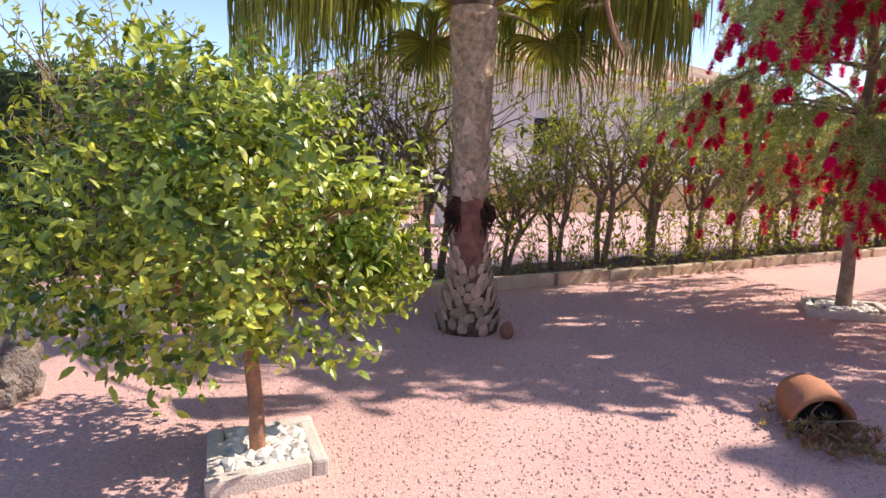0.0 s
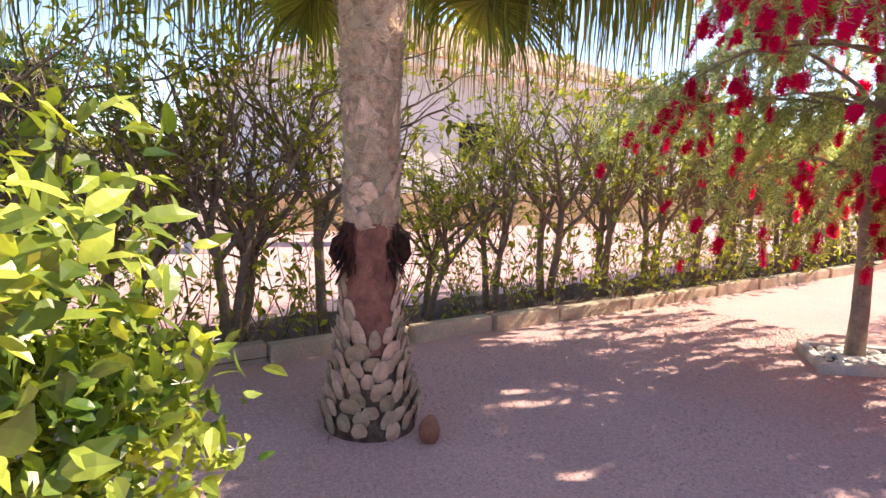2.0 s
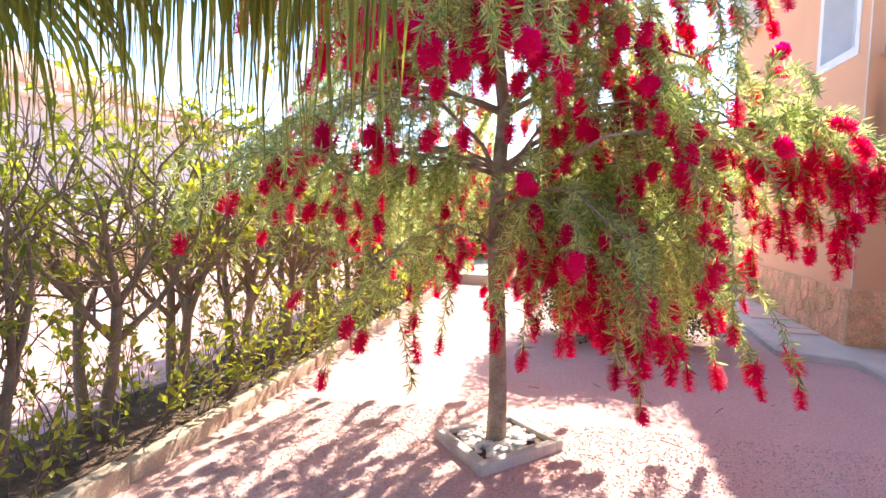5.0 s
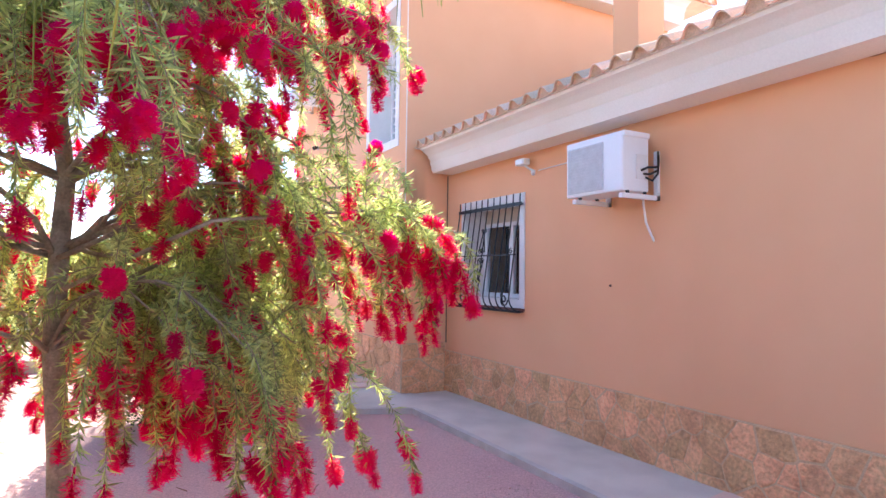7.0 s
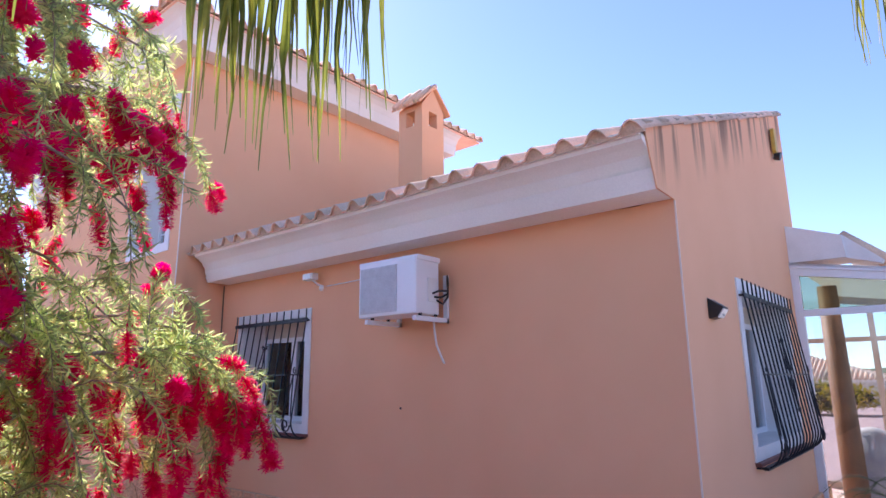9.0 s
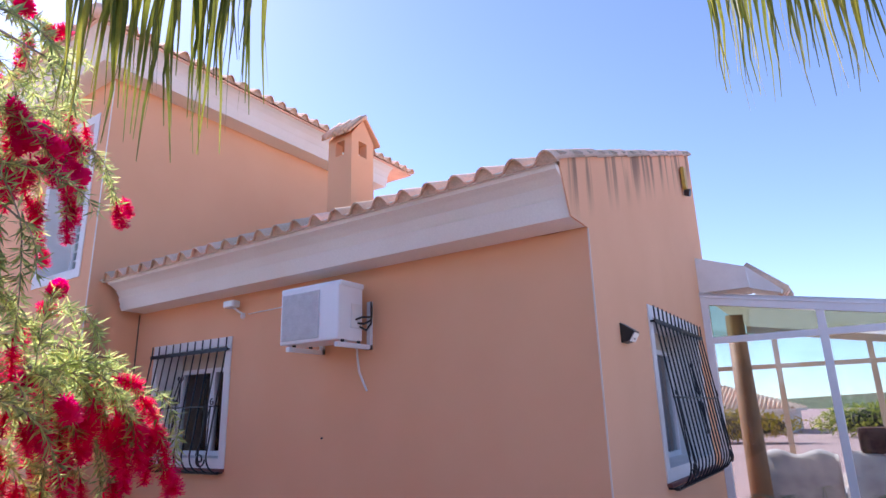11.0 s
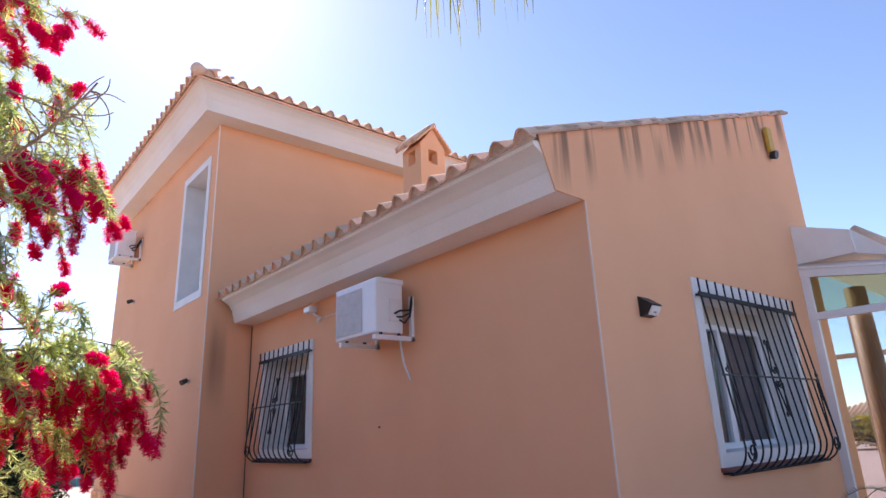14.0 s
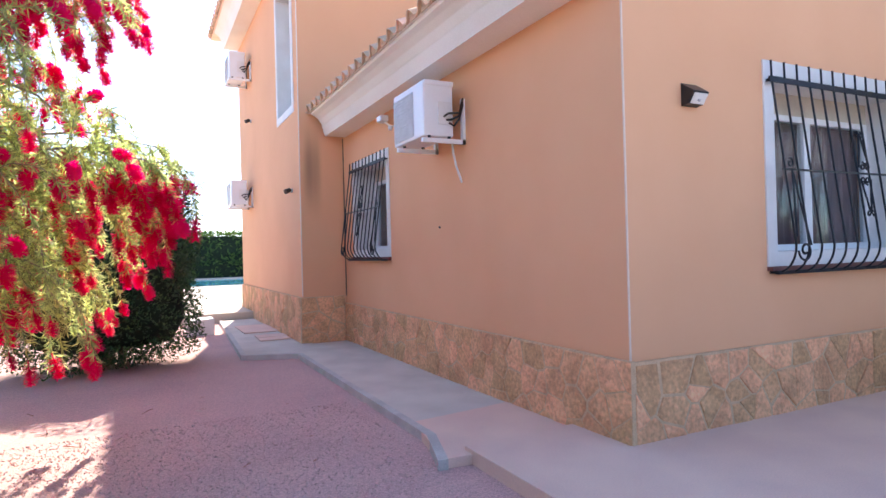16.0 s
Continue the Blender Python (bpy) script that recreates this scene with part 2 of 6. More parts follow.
STALK = mat("dry_red_brown_stalk", (0.42, 0.17, 0.10), 0.75, 0.2, 18, 120, 0.4, other=(0.27, 0.11, 0.07))
DRY = mat("dry_fruit_stem", (0.55, 0.40, 0.28), 0.9, 0.2, 15, 90, 0.1)
ROCK = mat("grey_brown_rock", (0.30, 0.25, 0.22), 0.95, 0.25, 7, 60, 0.8, other=(0.16, 0.13, 0.12), dist=0.03)
BLACK = mat("black_plastic", (0.015, 0.015, 0.017), 0.4, 0.1, 20, 80, 0.0)
GREY = mat("grey_plastic", (0.45, 0.45, 0.46), 0.5, 0.05, 20, 80, 0.0)
GRILLE = mat("pale_grey_fan_grille", (0.62, 0.64, 0.66), 0.5, 0.05, 12, 60, 0.1)
LENS = mat("lamp_lens", (0.85, 0.84, 0.80), 0.2, 0.03, 10, 60, 0.0, coat=0.5)
CURTAIN = mat("mauve_curtain", (0.30, 0.17, 0.18), 0.9, 0.15, 5, 60, 0.1, other=(0.20, 0.12, 0.13))
BLIND = mat("cream_blind_box", (0.62, 0.55, 0.44), 0.7, 0.06, 5, 60, 0.0)
INSIDE = mat("pale_inside_wall", (0.55, 0.50, 0.44), 0.9, 0.05, 2, 60, 0.05)
WOOD = mat("brown_wood", (0.24, 0.13, 0.06), 0.6, 0.2, 4, 50, 0.2, other=(0.17, 0.09, 0.045))
FABRIC = mat("dark_check_fabric", (0.10, 0.05, 0.045), 0.95, 0.35, 14, 60, 0.1, other=(0.05, 0.03, 0.03))
WHITEWASH = mat("whitewashed_wall", (0.74, 0.70, 0.66), 0.92, 0.05, 1.0, 80, 0.2, other=(0.66, 0.61, 0.56))
OCHRE = mat("ochre_stone_wall", (0.42, 0.28, 0.15), 0.9, 0.15, 3, 30, 0.5, other=(0.33, 0.24, 0.15), dist=0.03)
WATER = mat("pool_water", (0.05, 0.30, 0.42), 0.05, 0.05, 2, 6, 0.1, dist=0.02)
POOL_EDGE = mat("pale_pool_terrace", (0.62, 0.53, 0.44), 0.85, 0.06, 1, 40, 0.1)
HILL = mat("dry_green_hill", (0.16, 0.19, 0.10), 1.0, 0.25, 0.03, 0.3, 0.0, other=(0.24, 0.21, 0.14))
YELLOW = mat("yellow_ceramic", (0.62, 0.40, 0.06), 0.5, 0.1, 20, 60, 0.05)
GLASS = glass_mat("window_glass", (0.86, 0.90, 0.90))
GREEN_GLASS = glass_mat("greenish_glass", (0.55, 0.60, 0.50))


# ---- building helpers ----
class Geo:
    """Collects vertices and faces of one mesh."""

    def __init__(self):
        self.v, self.f = [], []

    def poly(self, pts):
        n = len(self.v)
        self.v += [tuple(p) for p in pts]
        self.f.append(tuple(range(n, n + len(pts))))
        return self

    def add(self, verts, faces):
        n = len(self.v)
        self.v += [tuple(p) for p in verts]
        self.f += [tuple(i + n for i in f) for f in faces]
        return self

    def prism(self, pts, d):
        k = len(pts)
        a = [Vector(p) for p in pts]
        b = [p + Vector(d) for p in a]
        faces = [tuple(reversed(range(k))), tuple(range(k, 2 * k))]
        faces += [(i, (i + 1) % k, k + (i + 1) % k, k + i) for i in range(k)]
        return self.add(a + b, faces)

    def box(self, x0, y0, z0, x1, y1, z1):
        return self.prism([(x0, y0, z0), (x1, y0, z0), (x1, y1, z0), (x0, y1, z0)], (0, 0, z1 - z0))

    def tube(self, pts, r0, r1=None, n=6, radii=None):
        pts = [Vector(p) for p in pts]
        k = len(pts)
        r1 = r0 if r1 is None else r1
        side = None
        rings = []
        for i, p in enumerate(pts):
            t = (pts[min(i + 1, k - 1)] - pts[max(i - 1, 0)]).normalized()
            if side is None:
                side = t.cross(Vector((0, 0, 1)) if abs(t.z) < 0.9 else Vector((1, 0, 0))).normalized()
            side = (side - t * side.dot(t)).normalized()
            up = t.cross(side)
            r = radii[i] if radii else r0 + (r1 - r0) * i / max(k - 1, 1)
            rings += [p + r * (math.cos(2 * math.pi * j / n) * side + math.sin(2 * math.pi * j / n) * up) for j in range(n)]
        faces = [(i * n + j, i * n + (j + 1) % n, (i + 1) * n + (j + 1) % n, (i + 1) * n + j) for i in range(k - 1) for j in range(n)]
        faces += [tuple(reversed(range(n))), tuple(range((k - 1) * n, k * n))]
        return self.add(rings, faces)

    def obj(self, name, material, parent=None, smooth=False, bevel=0.0, label="", mesh_only=False):
        me = bpy.data.meshes.new(name)
        me.from_pydata(self.v, [], self.f)
        if bevel:
            bm = bmesh.new()
            bm.from_mesh(me)
            bmesh.ops.recalc_face_normals(bm, faces=bm.faces)
            bmesh.ops.bevel(bm, geom=bm.edges[:], offset=bevel, segments=2, affect="EDGES", profile=0.6)
            bm.to_mesh(me)
            bm.free()
        me.materials.append(material)
        if smooth:
            me.polygons.foreach_set("use_smooth", [True] * len(me.polygons))
        me.update()
        if mesh_only:
            return me
        ob = new(name, me)
        if parent:
            ob.parent = parent
        if label:
            ob["label"] = label
        return ob


def empty(name, label="", category="", group="", kind="", at=(0, 0, 0)):
    ob = new(name)
    ob.location = at
    return tagged(ob, label, category, group, kind)


def piece(name, me, parent, m):
    ob = new(name, me)
    ob.parent = parent
    ob.matrix_basis = m
    return ob


def leafy(leaves, length, width, fold=0.25, curl=0.25, rows=3):
    """One mesh of many folded leaves; leaves: (base, direction, normal hint, size)."""
    g = Geo()
    shape = [(0.0, 0.12), (0.45, 1.0), (1.0, 0.05)] if rows == 3 else [(0.0, 0.15), (0.25, 0.85), (0.6, 0.9), (1.0, 0.04)]
    for p, d, u, s in leaves:
        d = Vector(d).normalized()
        side = d.cross(Vector(u))
        if side.length < 1e-4:
            side = d.orthogonal()
        side.normalize()
        up = side.cross(d)
        vs, fs = [], []
        for t, w in shape:
            mid = p + d * (t * length * s) - up * (curl * t * t * length * s)
            e = side * (w * width * 0.5 * s)
            lift = up * (fold * w * width * 0.5 * s)
            vs += [mid - e + lift, mid, mid + e + lift]
        for i in range(len(shape) - 1):
            a = 3 * i
            fs += [(a, a + 1, a + 4, a + 3), (a + 1, a + 2, a + 5, a + 4)]
        g.add(vs, fs)
    return g


def rnd_dir(rng):
    z = rng.uniform(-1, 1)
    a = rng.uniform(0, 2 * math.pi)
    r = math.sqrt(1 - z * z)
    return Vector((r * math.cos(a), r * math.sin(a), z))


# ---- ground ----
g = Geo()
g.poly([(-400, -400, 0), (400, -400, 0), (400, 400, 0), (-400, 400, 0)])
tagged(g.obj("ground", GRAVEL), "pinkish-red fine gravel ground over the whole garden", "gravel", kind="structure")

rng = random.Random(3)
g = Geo()
OCT = [(0, 2, 4), (2, 1, 4), (1, 3, 4), (3, 0, 4), (2, 0, 5), (1, 2, 5), (3, 1, 5), (0, 3, 5)]
for i in range(30000):
    x, y = rng.uniform(-6.4, -1.2), rng.uniform(-4.2, 2.6)
    s = rng.uniform(0.004, 0.0095)
    a, b, c = s * rng.uniform(0.7, 1.3), s * rng.uniform(0.7, 1.3), s * rng.uniform(0.5, 0.9)
    t = rng.uniform(0, 3.14)
    ct, st = math.cos(t), math.sin(t)
    z = c * 0.45
    g.add([(x + a * ct, y + a * st, z), (x - a * ct, y - a * st, z), (x - b * st, y + b * ct, z), (x + b * st, y - b * ct, z),
           (x, y, z + c), (x, y, z - c)], OCT)
tagged(g.obj("gravel_stones", PEBBLE), "loose pink and mauve gravel stones on the ground", "gravel", kind="stuff")

# concrete path along the house, with a pale edge
g = Geo()
g.prism([(-1.02, 1.42, -0.1), (0.3, 1.42, -0.1), (0.3, 6.3, -0.1), (-0.6, 6.3, -0.1), (-0.6, 10.95, -0.1), (-1.43, 10.95, -0.1),
         (-1.70, 5.74, -0.1), (-0.98, 5.42, -0.1)], (0, 0, 0.165))
tagged(g.obj("pavement", CONCRETE, bevel=0.006), "grey concrete path along the house wall", "path", kind="structure")
g = Geo()
for a, b in (((-1.05, 1.0), (-1.01, 5.40)), ((-1.01, 5.40), (-1.73, 5.72)), ((-1.73, 5.72), (-1.46, 10.95)), ((-1.22, 0.46), (-1.05, 1.0))):
    a, b = Vector((*a, -0.1)), Vector((*b, -0.1))
    d = (b - a).normalized()
    s = Vector((-d.y, d.x, 0)) * 0.035
    g.prism([a - s, b - s, b + s, a + s], (0, 0, 0.172))
tagged(g.obj("trim_path_edge", EDGE), "pale raised edge of the concrete path", "kerb", kind="structure")
g = Geo().prism([(-1.20, 0.48, -0.1), (0.2, 0.3, -0.1), (0.2, 1.6, -0.1), (-0.30, 1.50, -0.1), (-1.03, 1.40, -0.1)], (0, 0, 0.169))
tagged(g.obj("paving_slab_corner", PAVING, bevel=0.006), "pink paving slab beside the concrete path", "paving", kind="structure")
g = Geo().prism([(-1.06, -9, -0.1), (16, -9, -0.1), (16, 0.3, -0.1), (-0.2, 0.60, -0.1), (-1.0, 0.57, -0.1)], (0, 0, 0.20))
tagged(g.obj("pavement_terrace", PAVING, bevel=0.008), "pink paved terrace round the corner of the house", "paving", kind="structure")
for k, (x0, y0) in enumerate(((-1.28, 7.0), (-1.26, 7.42), (-1.36, 8.2))):
    slab = Geo().box(x0, y0, 0.067, x0 + (0.5 if k < 2 else 0.75), y0 + (0.36 if k < 2 else 1.3), 0.083).obj("stepping_slab", PAVING, bevel=0.005)
    tagged(slab, "pale pink stepping slab lying on the concrete path", "paving slab", "slabs on the path")

# kerb and soil bed of the hedge
kerb = empty("kerb", "sandstone-coloured kerb of long uneven blocks edging the gravel", "kerb", kind="structure")
rng = random.Random(11)
y = -4.6
while y < 20:
    w = rng.uniform(0.75, 1.2)
    x = -6.78 - 0.06 * max(0, -y) ** 1.2 * 0.6 + rng.uniform(-0.012, 0.012)
    h = rng.uniform(0.115, 0.14)
    st = Geo().prism([(x, y + 0.006, -0.1), (x + 0.115, y + 0.006, -0.1), (x + 0.105, y + w - 0.006, -0.1), (x - 0.01, y + w - 0.006, -0.1)], (0, 0, 0.1 + h))
    st.obj("kerb_stone", KERB, kerb, bevel=0.018)
    y += w
g = Geo()
nx, ny = 8, 120
for i in range(ny + 1):
    for j in range(nx + 1):
        x, y = -7.8 + 1.03 * j / nx, -4.6 + 24.4 * i / ny
        h = 0.05 + 0.05 * noise.noise(Vector((x * 2.5, y * 2.5, 0))) if 0 < j < nx else (0.04 if j else -0.02)
        g.v.append((x, y, h))
for i in range(ny):
    g.f += [(i * (nx + 1) + j, i * (nx + 1) + j + 1, (i + 1) * (nx + 1) + j + 1, (i + 1) * (nx + 1) + j) for j in range(nx)]
tagged(g.obj("ground_soil_bed", SOIL), "dark soil bed under the hedge behind the kerb", "soil", kind="structure")


# ---- house ----
def wall_with_hole(name, axis, at, depth, a0, a1, z0, z1, hole, material, label):
    """An upright wall on the plane axis = at, of that depth, from a0 to a1, with one rectangular opening (b0, b1, c0, c1)."""
    g = Geo()

    def bx(p, q, r, s):
        if axis == "x":
            g.box(at, p, r, at + depth, q, s)
        else:
            g.box(p, at, r, q, at + depth, s)
    b0, b1, c0, c1 = hole
    bx(a0, b0, z0, z1)
    bx(b1, a1, z0, z1)
    bx(b0, b1, z0, c0)
    bx(b0, b1, c1, z1)
    return tagged(g.obj(name, material), label, "wall", kind="structure")


W1 = (4.475, 5.84, 1.50, 2.76)      # y0 y1 z0 z1, opening in the west wall of the wing
W2 = (1.56, 3.48, 1.37, 2.79)      # x0 x1 z0 z1, opening in the gable wall
UW = (6.79, 7.90, 3.91, 6.05)      # y0 y1 z0 z1, tall upper window
BX, BY0, BY1, BX1 = -0.72, 6.40, 12.35, 4.58
wall_with_hole("wall_wing_west", "x", 0, 0.42, 0.42, 6.4, 0, 3.5, W1, STUCCO, "salmon stucco wall of the single-storey wing")
wall_with_hole("wall_wing_gable", "y", 0, 0.42, 0, 4.72, 0, 3.33, W2, STUCCO, "salmon stucco gable wall of the wing")
slope = (5.64 - 3.735) / (4.75 + 0.53)
g = Geo().prism([(0.0, 0, 3.33), (4.72, 0, 3.33), (4.72, 0, 3.75 + slope * 5.25), (0.0, 0, 3.75 + slope * 0.53)], (0, 0.25, 0))
g.prism([(-0.345, 0, 3.338), (0.0, 0, 3.33), (0.0, 0, 3.75 + slope * 0.53), (-0.50, 0, 3.75 + slope * 0.03)], (0, 0.012, 0))
tagged(g.obj("wall_wing_gable_top", STUCCO_RUN), "sloping top of the salmon gable wall", "wall", kind="structure")
wall_with_hole("wall_block_west", "x", BX, 0.52, BY0 + 0.3, BY1, 0, 6.62, UW, STUCCO, "salmon stucco wall of the two-storey block")
g = Geo().box(BX, BY0, 0, BX1, BY0 + 0.3, 6.62)
tagged(g.obj("wall_block_south", STUCCO_SOOT), "salmon stucco side wall of the two-storey block", "wall", kind="structure")
g = Geo().box(BX, BY1, 0, BX1, BY1 + 0.3, 6.62).box(BX1, BY0, 0, BX1 + 0.3, BY1 + 0.3, 6.62)
tagged(g.obj("wall_block_far", STUCCO), "far stucco walls of the two-storey block", "wall", kind="structure")
g = Geo().box(4.47, 0.42, 0, 4.72, 6.4, 5.2)
tagged(g.obj("wall_wing_east", STUCCO), "east stucco wall of the wing", "wall", kind="structure")
g = Geo().box(0.42, 0.42, 0.0, 4.47, 6.4, 0.45).box(BX + 0.3, BY0 + 0.3, 0, BX1, BY1, 0.45)
tagged(g.obj("floor", INSIDE), "pale floor inside the house", "floor", kind="structure")
g = Geo().box(0.42, 0.42, 3.0, 4.47, 6.4, 3.1).box(BX + 0.3, BY0 + 0.3, 3.2, BX1, BY1, 3.3)
tagged(g.obj("ceiling", INSIDE), "pale ceiling inside the house", "ceiling", kind="structure")
# white corner beads
g = Geo().box(-0.005, -0.005, 0.66, 0.006, 0.006, 3.32)
tagged(g.obj("trim_corner_bead", mat("pale_bead", (0.86, 0.70, 0.58), 0.8, 0.05, 3, 60, 0.0)), "thin white corner bead on the stucco edge", "corner bead", kind="structure")
g = Geo().box(BX - 0.003, BY0 - 0.003, 0.8, BX + 0.008, BY0 + 0.008, 6.6)
tagged(g.obj("trim_corner_block", CORNICE), "thin pale corner bead on the tall block", "corner bead", kind="structure")
# dark drip stripe at the inner corner
g = Geo().tube([(-0.008, BY0 - 0.012, 0.78), (-0.008, BY0 - 0.012, 3.33)], 0.008)
tagged(g.obj("trim_joint", STAIN), "dark joint in the inner corner of the walls", "joint", kind="structure")


def cornice(name, path, profile, label):
    """A moulded eaves band: profile of (outward, height), swept along a path of (point, outward)."""
    g = Geo()
    k = len(profile)
    for p, o in path:
        g.v += [tuple(Vector(p) + Vector(o) * a + Vector((0, 0, h))) for a, h in profile]
    for i in range(len(path) - 1):
        g.f += [(i * k + j, (i + 1) * k + j, (i + 1) * k + (j + 1) % k, i * k + (j + 1) % k) for j in range(k)]
    g.f += [tuple(range(k)), tuple(reversed(range((len(path) - 1) * k, len(path) * k)))]
    return tagged(g.obj(name, CORNICE), label, "cornice", kind="structure")


def mould(depth, rise):
    """Soffit, then a cove with small steps up to the tiles."""
    p = [(0.0, 0.0), (depth * 0.6, 0.0)]
    p += [(depth * u, rise * v) for u, v in ((0.605, 0.02), (0.665, 0.20), (0.635, 0.21), (0.70, 0.40), (0.672, 0.412), (0.705, 0.46),
                                             (0.677, 0.475), (0.775, 0.66), (0.75, 0.672), (0.88, 0.82), (0.985, 0.90))]
    return p + [(depth, rise), (0.0, rise)]


cornice("trim_wing_cornice", [((0, 0.0125, 3.338), (-1, 0, 0)), ((0, 6.28, 3.338), (-1, 0, 0))], mould(0.545, 0.36),
        "cream moulded cornice under the wing eaves")
cornice("trim_block_cornice", [((BX, BY1 + 0.3, 6.62), (-1, 0, 0)), ((BX, BY0, 6.62), (-1, -1, 0)), ((BX1 + 0.3, BY0, 6.62), (0, -1, 0))], mould(0.56, 0.42),
        "cream moulded cornice under the tall roof")


# roofs of barrel tiles
def wave(u):
    """Cross-section of a tile over one pitch, u from 0 to 1: a raised roll, then a shallow pan."""
    return 0.078 * math.sin(math.pi * u / 0.62) ** 0.85 if u < 0.62 else -0.012 * math.sin(math.pi * (u - 0.62) / 0.38)


PITCH = 0.272


def tile_mesh(length=0.42, n=14, thick=0.014):
    """One rolled clay tile with a crisp rim at its lower end."""
    g = Geo()
    for r, k in ((0.0, 1.0), (length, 0.9)):
        for off in (0, thick):
            g.v += [(r, (j / n - 0.5) * PITCH * 1.01, wave(j / n) * k - off) for j in range(n + 1)]
    m = n + 1
    g.v += [v for v in g.v[:2 * m]]
    for j in range(n):
        g.f += [(j, j + 1, 2 * m + j + 1, 2 * m + j), (m + j + 1, m + j, 3 * m + j, 3 * m + j + 1), (4 * m + j + 1, 4 * m + j, 5 * m + j, 5 * m + j + 1)]
    return g


TG = tile_mesh()
TILE_ME = TG.obj("roof_tile", TILE, smooth=True, mesh_only=True)


def roof_slope(roof, origin, along, up, width, length, near_rows, hip0=0.0, hip1=0.0, pitch=PITCH, limit=290):
    """Rows of barrel tiles on a slope: along is the eave, up runs up the slope. hip0, hip1: how the ends draw in per metre."""
    along, up = Vector(along).normalized(), Vector(up).normalized()
    nrm = along.cross(up)
    if nrm.z < 0:
        nrm = -nrm
    m3 = Matrix((up, nrm.cross(up), nrm)).transposed().to_4x4()
    far, rows, cols, made = Geo(), int(length / 0.34) + 1, int(width / pitch), 0
    fill = Geo()
    for r in range(rows):
        s = r * 0.34
        for c in range(cols + 1):
            a = (c + 0.5) * width / (cols + 1)
            if a < hip0 * s or a > width - hip1 * s:
                continue
            m = Matrix.Translation(Vector(origin) + along * a + up * s + nrm * (0.012 + 0.006 * ((r * 7 + c * 3) % 3))) @ m3 @ \
                pose(0, 0, 0, 0, -1.6, ((r * 5 + c * 11) % 7 - 3) * 0.3)
            if r == 0:                # mortar packed under the eave tile, set back a little and uneven
                rim = [m @ Vector((0.022 + 0.008 * ((c * 5) % 3), (q / 9 * 0.62 - 0.5) * PITCH, wave(0.62 * q / 9) - 0.013)) for q in range(10)]
                rim += [m @ Vector((0.022, (0.62 - 0.5) * PITCH, -0.03)), m @ Vector((0.022, -0.5 * PITCH, -0.03))]
                fill.prism(rim, up * 0.05)
            if r < near_rows and made < limit:
                piece("roof_tile", TILE_ME, roof, m)
                made += 1
            else:
                far.add([m @ Vector(v) for v in TG.v], TG.f)
    tagged(fill.obj("eave_mortar", EAVE_MORTAR, roof), kind="stuff")
    if far.v:
        tagged(far.obj("roof_tiles_joined", TILE_JOINED, roof, smooth=True), kind="stuff")


g = Geo().prism([(-0.53, 0.02, 3.70), (4.78, 0.02, 3.70 + slope * 5.31), (4.78, 6.38, 3.70 + slope * 5.31), (-0.53, 6.38, 3.70)], (0, 0, 0.014))
roof = tagged(g.obj("roof_wing", TILE_JOINED), "lean-to roof of weathered terracotta barrel tiles", "roof", kind="structure")
roof_slope(roof, (-0.61, -0.02, 3.703), (0, 1, 0), (1, 0, slope), 6.38, 5.6, 9)
g = Geo().box(-0.572, 0.02, 3.694, -0.47, 6.38, 3.733)
g.obj("eave_bed", CORNICE, roof, label="pale mortar bed under the eave tiles")
# verge tiles over the gable edge, and its dark run marks
verge = Geo()
for i in range(16):
    x = -0.5 + i * 0.34
    verge.tube([(x, 0.016, 3.775 + slope * (x + 0.53)), (x + 0.38, 0.016, 3.765 + slope * (x + 0.91))], 0.034, 0.025, n=10)
tagged(verge.obj("roof_verge_tiles", VERGE, roof, smooth=True), kind="stuff")
EB = 0.58
hz = 7.03
hip = (BX1 + 0.3 - BX + 2 * EB) / 2
rise = 0.36
g = Geo()
x0, x1, y0, y1 = BX - EB, BX1 + 0.3 + EB, BY0 - EB, BY1 + 0.3 + EB
xc, ya, yb = (x0 + x1) / 2, y0 + hip, y1 - hip
zr = hz + rise * hip
if ya > yb:
    ya = yb = (y0 + y1) / 2
for pts in ([(x0, y0, hz), (x1, y0, hz), (xc, ya, zr)], [(x0, y1, hz), (x0, y0, hz), (xc, ya, zr), (xc, yb, zr)],
            [(x1, y1, hz), (x0, y1, hz), (xc, yb, zr)], [(x1, y0, hz), (x1, y1, hz), (xc, yb, zr), (xc, ya, zr)]):
    g.poly(pts)
g.box(x0, y0, hz - 0.03, x1, y1, hz)
roof2 = tagged(g.obj("roof_block", TILE_JOINED), "hipped roof of weathered terracotta barrel tiles", "roof", kind="structure")
roof_slope(roof2, (x0 - 0.03, y0 - 0.06, hz + 0.01), (1, 0, 0), (0, 1, rise), x1 - x0 + 0.06, 2.4, 4, 1, 1, limit=110)
roof_slope(roof2, (x0 - 0.06, y0 - 0.03, hz + 0.01), (0, 1, 0), (1, 0, rise), y1 - y0 + 0.06, 2.4, 4, 1, 1, limit=120)
g = Geo()
for i in range(9):
    s = i * 0.36
    g.tube([(x0 + s - 0.05, y0 + s - 0.05, hz + 0.06 + rise * s), (x0 + s + 0.3, y0 + s + 0.3, hz + 0.07 + rise * (s + 0.3))], 0.1, 0.085, n=10)
tagged(g.obj("roof_hip_tiles", TILE_JOINED, roof2, smooth=True), kind="stuff")


